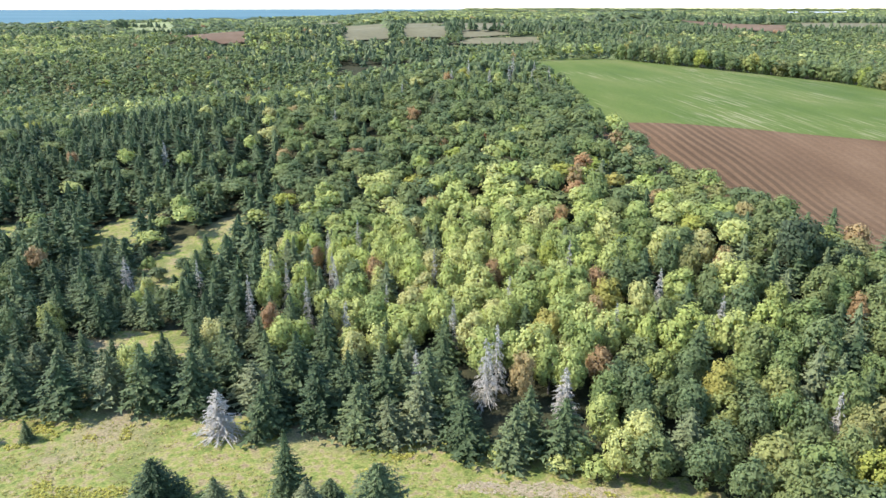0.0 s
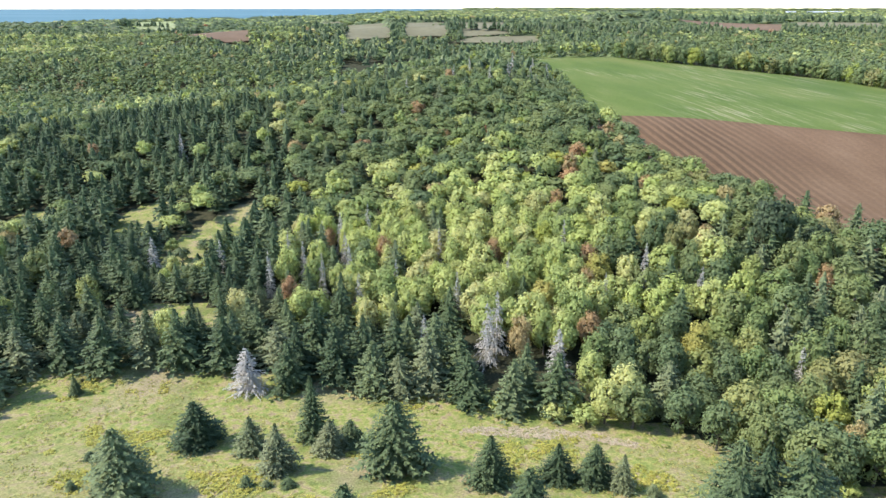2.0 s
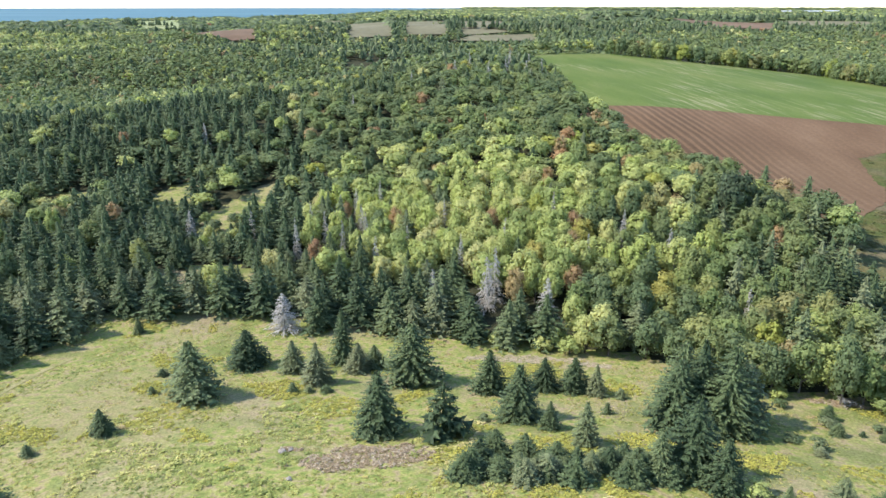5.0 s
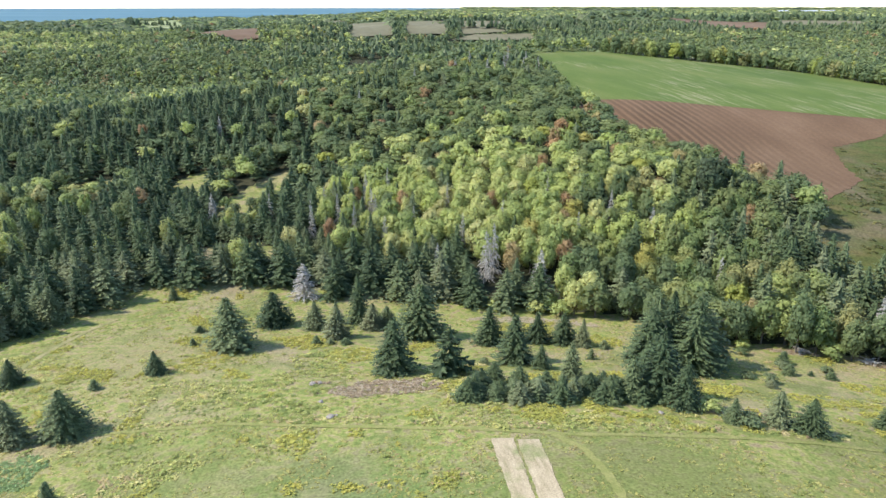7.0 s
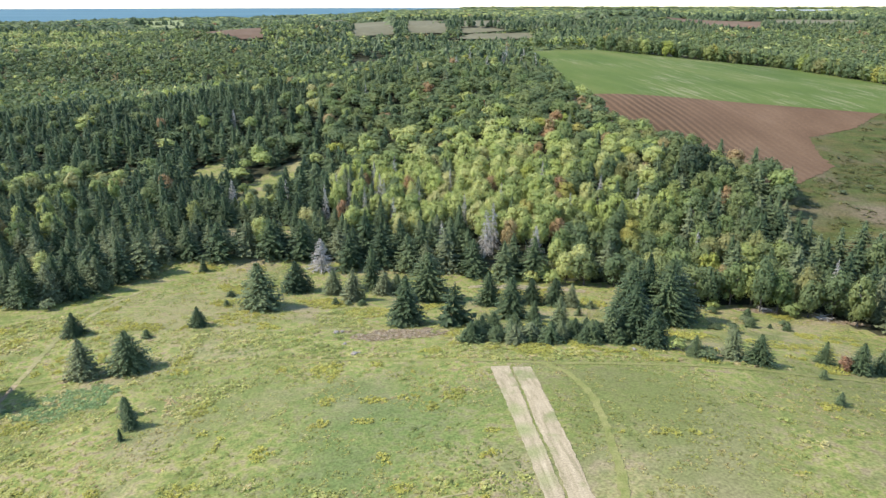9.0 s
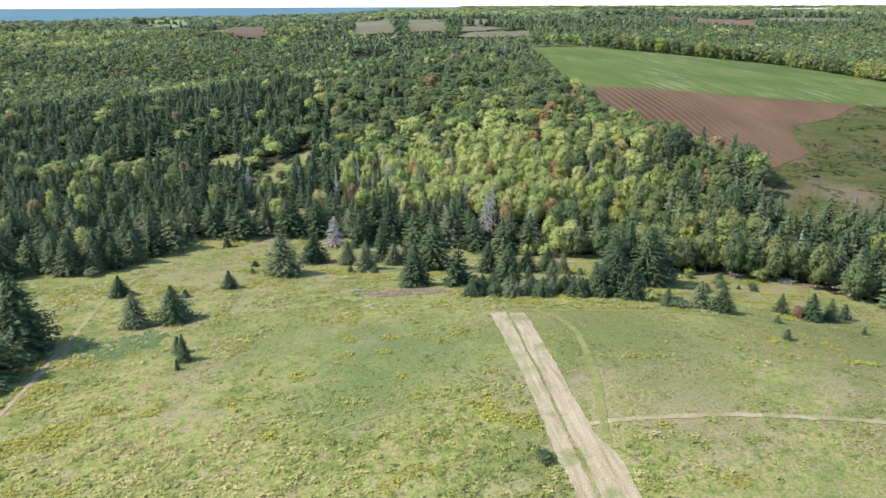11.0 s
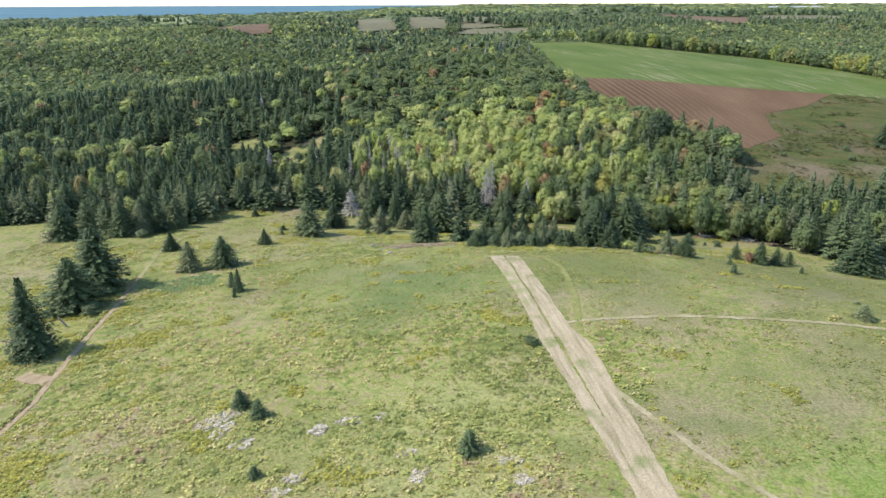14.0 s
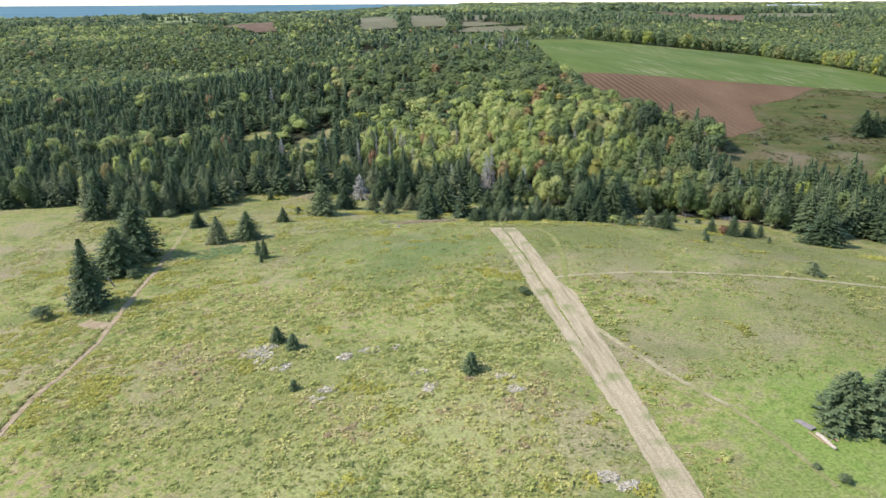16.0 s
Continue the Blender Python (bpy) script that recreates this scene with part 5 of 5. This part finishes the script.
for x, y, h, r, k in MEADOW_BUSHES + SLOPE_BUSHES + PASTURE_BUSHES:
    words = ("grey-green round shrub in the grass", "light green leafy bush at the edge of the wood", "dull orange autumn bush between small spruces")[k]
    bush = tagged(new("bush"), words, "bush", "bushes of the meadow")
    bush.matrix_world = pose(x, y, float(relief(x, y)) - 0.1, 0, 0, rng.random() * 360)
    for part_name, me in (("stem", stem), ("crown", (bush_crown[rng.integers(3)], green_bush[rng.integers(2)], red_bush)[k])):
        ob = new(part_name, me)
        ob.parent, ob.scale = bush, (r, r, h)
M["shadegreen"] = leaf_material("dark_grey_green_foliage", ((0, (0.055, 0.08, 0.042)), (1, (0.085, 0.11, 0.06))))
dark_crown = crown_mesh("crown", leafy_crown(133, 18, 1700, 0.075, 0.05), M["shadegreen"])
# landmark trees beside the ploughed field
placed_tree("maple_tree", leafy_trunk, dark_crown, 75.0, 136.0, 15.4, 5.6, 40, "large dark green maple beside the ploughed field", "broadleaf tree", "broadleaf trees of the wood")
placed_tree("maple_tree", leafy_trunk, dark_crown, 83.5, 133.0, 10.5, 4.2, 140, "dark green maple beside the ploughed field", "broadleaf tree", "broadleaf trees of the wood")
for x, y, h in ((98.6, 130.2, 11.6), (102.5, 128.0, 10.2), (94.0, 128.5, 8.5)):
    placed_tree("spruce_tree", spruce_trunk, edge_spruce[2], x, y, h, 2.4, x * 7, "pointed dark spruce by the ploughed field", "spruce tree", "spruces of the wood")

# dense clumps beside the western wood and on the slope
for x, y, h, r in ((-96.5, 70, 10.5, 3.4), (-101, 67.5, 11, 3.6), (-106, 70.5, 11.5, 3.5), (-92.5, 74, 9.5, 3.2), (-112, 70, 11, 3.6), (-98, 75.5, 11.5, 3.4), (-90, 80, 10, 3.2), (-103, 73.5, 12, 3.4), (-120, 72, 11, 3.6), (33.5, 51.5, 12.5, 4.6), (40.5, 49.5, 12.5, 4.8), (45.5, 56.0, 11.5, 4.4), (36, 57, 14, 4.4)):
    placed_tree("spruce_tree", spruce_trunk, full_spruce[rng.integers(3)], x, y, h, r, rng.random() * 360, "tall dark green spruce in a dense clump", "spruce tree", "spruces on the meadow")

# young spruces crowding together on the brow of the slope
for k in range(34):
    x, y, h = -1 + 29 * rng.random(), 30.5 + 7 * rng.random(), 2.2 + 2.4 * rng.random()
    placed_tree("spruce_tree", spruce_trunk, edge_spruce[rng.integers(6)], x, y, h, 0.5 * h + 0.35, rng.random() * 360, "small bushy green spruce in the clump on the slope", "spruce tree", "spruces on the meadow")

# ---- timber, brush and stones ----
def part(name, tris, material, parent, label=""):
    v, f = tri_soup(tris)
    ob = tagged(new(name, mesh_of(name, v, f, material)), label)
    ob.parent = parent
    return ob


def board(length, width, thick):
    """A plank with slightly eased corners, as triangles."""
    bm = bmesh.new()
    bmesh.ops.create_cube(bm, size=1.0, matrix=Matrix.Diagonal((length, width, thick, 1)))
    bmesh.ops.bevel(bm, geom=bm.edges[:], offset=min(thick, width) * 0.12, segments=1, affect="EDGES")
    bmesh.ops.triangulate(bm, faces=bm.faces[:])
    out = [np.array([v.co[:] for v in f.verts]) for f in bm.faces]
    bm.free()
    return out


plank_wood = ground_material("weathered_grey_planks", ((0.3, (0.23, 0.19, 0.165)), (0.7, (0.33, 0.285, 0.25))), 0.5, 0.2, 0.06, bump=0.01)
fresh_wood = ground_material("split_pale_log", ((0.3, (0.38, 0.3, 0.22)), (0.7, (0.5, 0.42, 0.33))), 0.4, 0.2, 0.08, bump=0.02)
brown_wood = ground_material("brown_log", ((0.3, (0.3, 0.19, 0.12)), (0.7, (0.42, 0.28, 0.18))), 0.4, 0.2, 0.08, bump=0.02)
stack = tagged(new("plank_stack"), "stack of weathered grey planks lying on the lawn", "planks")
stack.matrix_world = pose(35.1, -68.8, float(relief(35.1, -68.8)), 0, 0, -61)
for row in range(2):
    for k in range(4):
        pl = part("plank", board(2.4 - 0.1 * k, 0.19, 0.09), plank_wood, stack)
        pl.location, pl.rotation_euler = (0.06 * k, -0.3 + 0.2 * k, 0.12 + 0.1 * row), (0, 0, 0.02 * (k - 1.5))


def log_thing(x, y, length, radius, turn, material, label):
    ob = tagged(new("log"), label, "log", "logs on the lawn")
    ob.matrix_world = pose(x, y, float(relief(x, y)) + radius * 0.8, 0, 0, turn)
    part("stem", tube([(-length / 2, 0, 0), (-length * 0.2, 0.06, 0.02), (length * 0.2, -0.04, 0), (length / 2, 0.03, -0.03)], [radius * 0.95, radius * 1.1, radius, radius * 0.7], 9), material, ob)
    part("branch_stub", tube([(length * 0.1, 0, radius * 0.6), (length * 0.16, 0.2, radius * 1.9)], [radius * 0.35, radius * 0.2], 6), material, ob)
    return ob


log_thing(35.95, -72.2, 3.1, 0.24, -77, fresh_wood, "split pale log lying on the lawn")
log_thing(35.3, -71.4, 2.6, 0.08, -68, brown_wood, "thin brown pole lying beside a split log")
log_thing(36.9, -71.2, 2.2, 0.14, -58, brown_wood, "brown log lying by the spruces")
post = tagged(new("wooden_post"), "grey leaning wooden post beside the path", "post")
post.matrix_world = pose(-79.0, -5.2, float(relief(-79.0, -5.2)) - 0.2, 0, -28, 20)
pb = part("beam", board(0.32, 0.22, 2.6), plank_wood, post)
pb.location = (0, 0, 1.25)
for (x, y, r) in ((78.0, 58.3, 2.6), (67.8, 63.6, 2.0), (48.5, 99.0, 1.8)):
    pile = tagged(new("brush_pile"), "pile of bleached dead branches at the edge of the wood", "brush pile", "brush piles")
    pile.matrix_world = pose(x, y, float(relief(x, y)), 0, 0, 0)
    for k in range(26):
        a, e = rng.random() * 6.28, rng.random() * 0.5
        d = np.array([math.cos(a) * math.cos(e), math.sin(a) * math.cos(e), math.sin(e)]) * r * (0.5 + 0.5 * rng.random())
        o = np.array([rng.random() - 0.5, rng.random() - 0.5, 0.1 + 0.3 * rng.random()]) * r * 0.8
        part("branch", tube([o - d * 0.5, o + [0, 0, 0.15], o + d], [0.07, 0.05, 0.02], 4), M["dead"], pile)
stone = ground_material("pale_field_stone", ((0.3, (0.24, 0.21, 0.17)), (0.7, (0.33, 0.29, 0.24))), 0.3, 0.2, 0.1, bump=0.03)
for x, y, r in ((-20.3, 28.2, 0.75), (-19.6, 28.7, 0.4), (-22.8, 34.4, 0.55), (-25.6, 42.8, 0.8), (-24.6, 43.4, 0.5), (33.4, 59.5, 0.8), (34.6, 59.9, 0.5), (27.6, 26.9, 0.5), (44.5, 41.5, 0.45)):
    bm = bmesh.new()
    bmesh.ops.create_icosphere(bm, subdivisions=2, radius=r)
    for v in bm.verts:
        v.co *= 0.8 + 0.4 * noise.noise(v.co / r * 1.3 + Vector((x, y, 0)))
        v.co.z *= 0.6
    me = bpy.data.meshes.new("stone")
    bm.to_mesh(me)
    bm.free()
    me.materials.append(stone)
    tagged(new("stone", me), "pale grey boulder lying in the meadow grass", "stone", "stones of the meadow").matrix_world = pose(x, y, float(relief(x, y)) + r * 0.2, 0, 0, x * 9)

# ---- far farm and shelter belts ----
white_wall = ground_material("white_cladding", ((0.3, (0.7, 0.7, 0.7)), (0.7, (0.8, 0.8, 0.79))), 3.0, 0.05, 0.5, bump=0.01)
roof_metal = ground_material("pale_roof_sheet", ((0.3, (0.5, 0.52, 0.54)), (0.7, (0.62, 0.63, 0.65))), 3.0, 0.05, 0.5, bump=0.01)
for x, y, length, turn in ((1330, 2560, 70, 5), (1420, 2590, 48, -8), (1245, 2570, 36, 10)):
    barn = tagged(new("barn"), "long low white farm building far beyond the fields", "barn", "far farm buildings")
    barn.matrix_world = pose(x, y, float(relief(x, y)) - 0.5, 0, 0, turn)
    w = part("wall", board(length, 18, 7), white_wall, barn)
    w.location = (0, 0, 3.5)
    h, e = length / 2 + 1, 10.0
    a, b, c, d, p, q = (np.array(k, float) for k in ((-h, -e, 7), (h, -e, 7), (h, e, 7), (-h, e, 7), (-h, 0, 9.5), (h, 0, 9.5)))
    part("roof", [np.array(t) for t in ((a, b, q), (a, q, p), (c, d, p), (c, p, q), (a, p, d), (b, c, q), (a, d, c), (a, c, b))], roof_metal, barn)
bx_, by_, bh_ = [], [], []
for (x0, y0), (x1, y1), n in (((330, 1175), (520, 1085), 30), ((500, 1130), (720, 1070), 40), ((-80, 1275), (130, 1275), 34), ((-62, 960), (-80, 1150), 12), ((14, 960), (17, 1180), 14), ((-205, 880), (-130, 900), 12), ((-390, 900), (-345, 890), 14), ((-620, 1330), (-520, 1320), 18), ((135, 925), (0, 930), 26), ((-640, 1400), (-780, 1740), 24)):
    t = np.linspace(0, 1, n)
    bx_.append(x0 + (x1 - x0) * t + 8 * rng.random(n))
    by_.append(y0 + (y1 - y0) * t + 14 * rng.random(n))
    bh_.append(9 + 7 * rng.random(n))
bx_, by_, bh_ = (np.concatenate(a) for a in (bx_, by_, bh_))
joined("shelter_belt", "spruce", low_templates[0], bx_, by_, bh_, 3.5 + 0.2 * bh_, rng.random(len(bx_)) * 0.5, 500, "dark spruce shelter belts between far fields", "woodland")
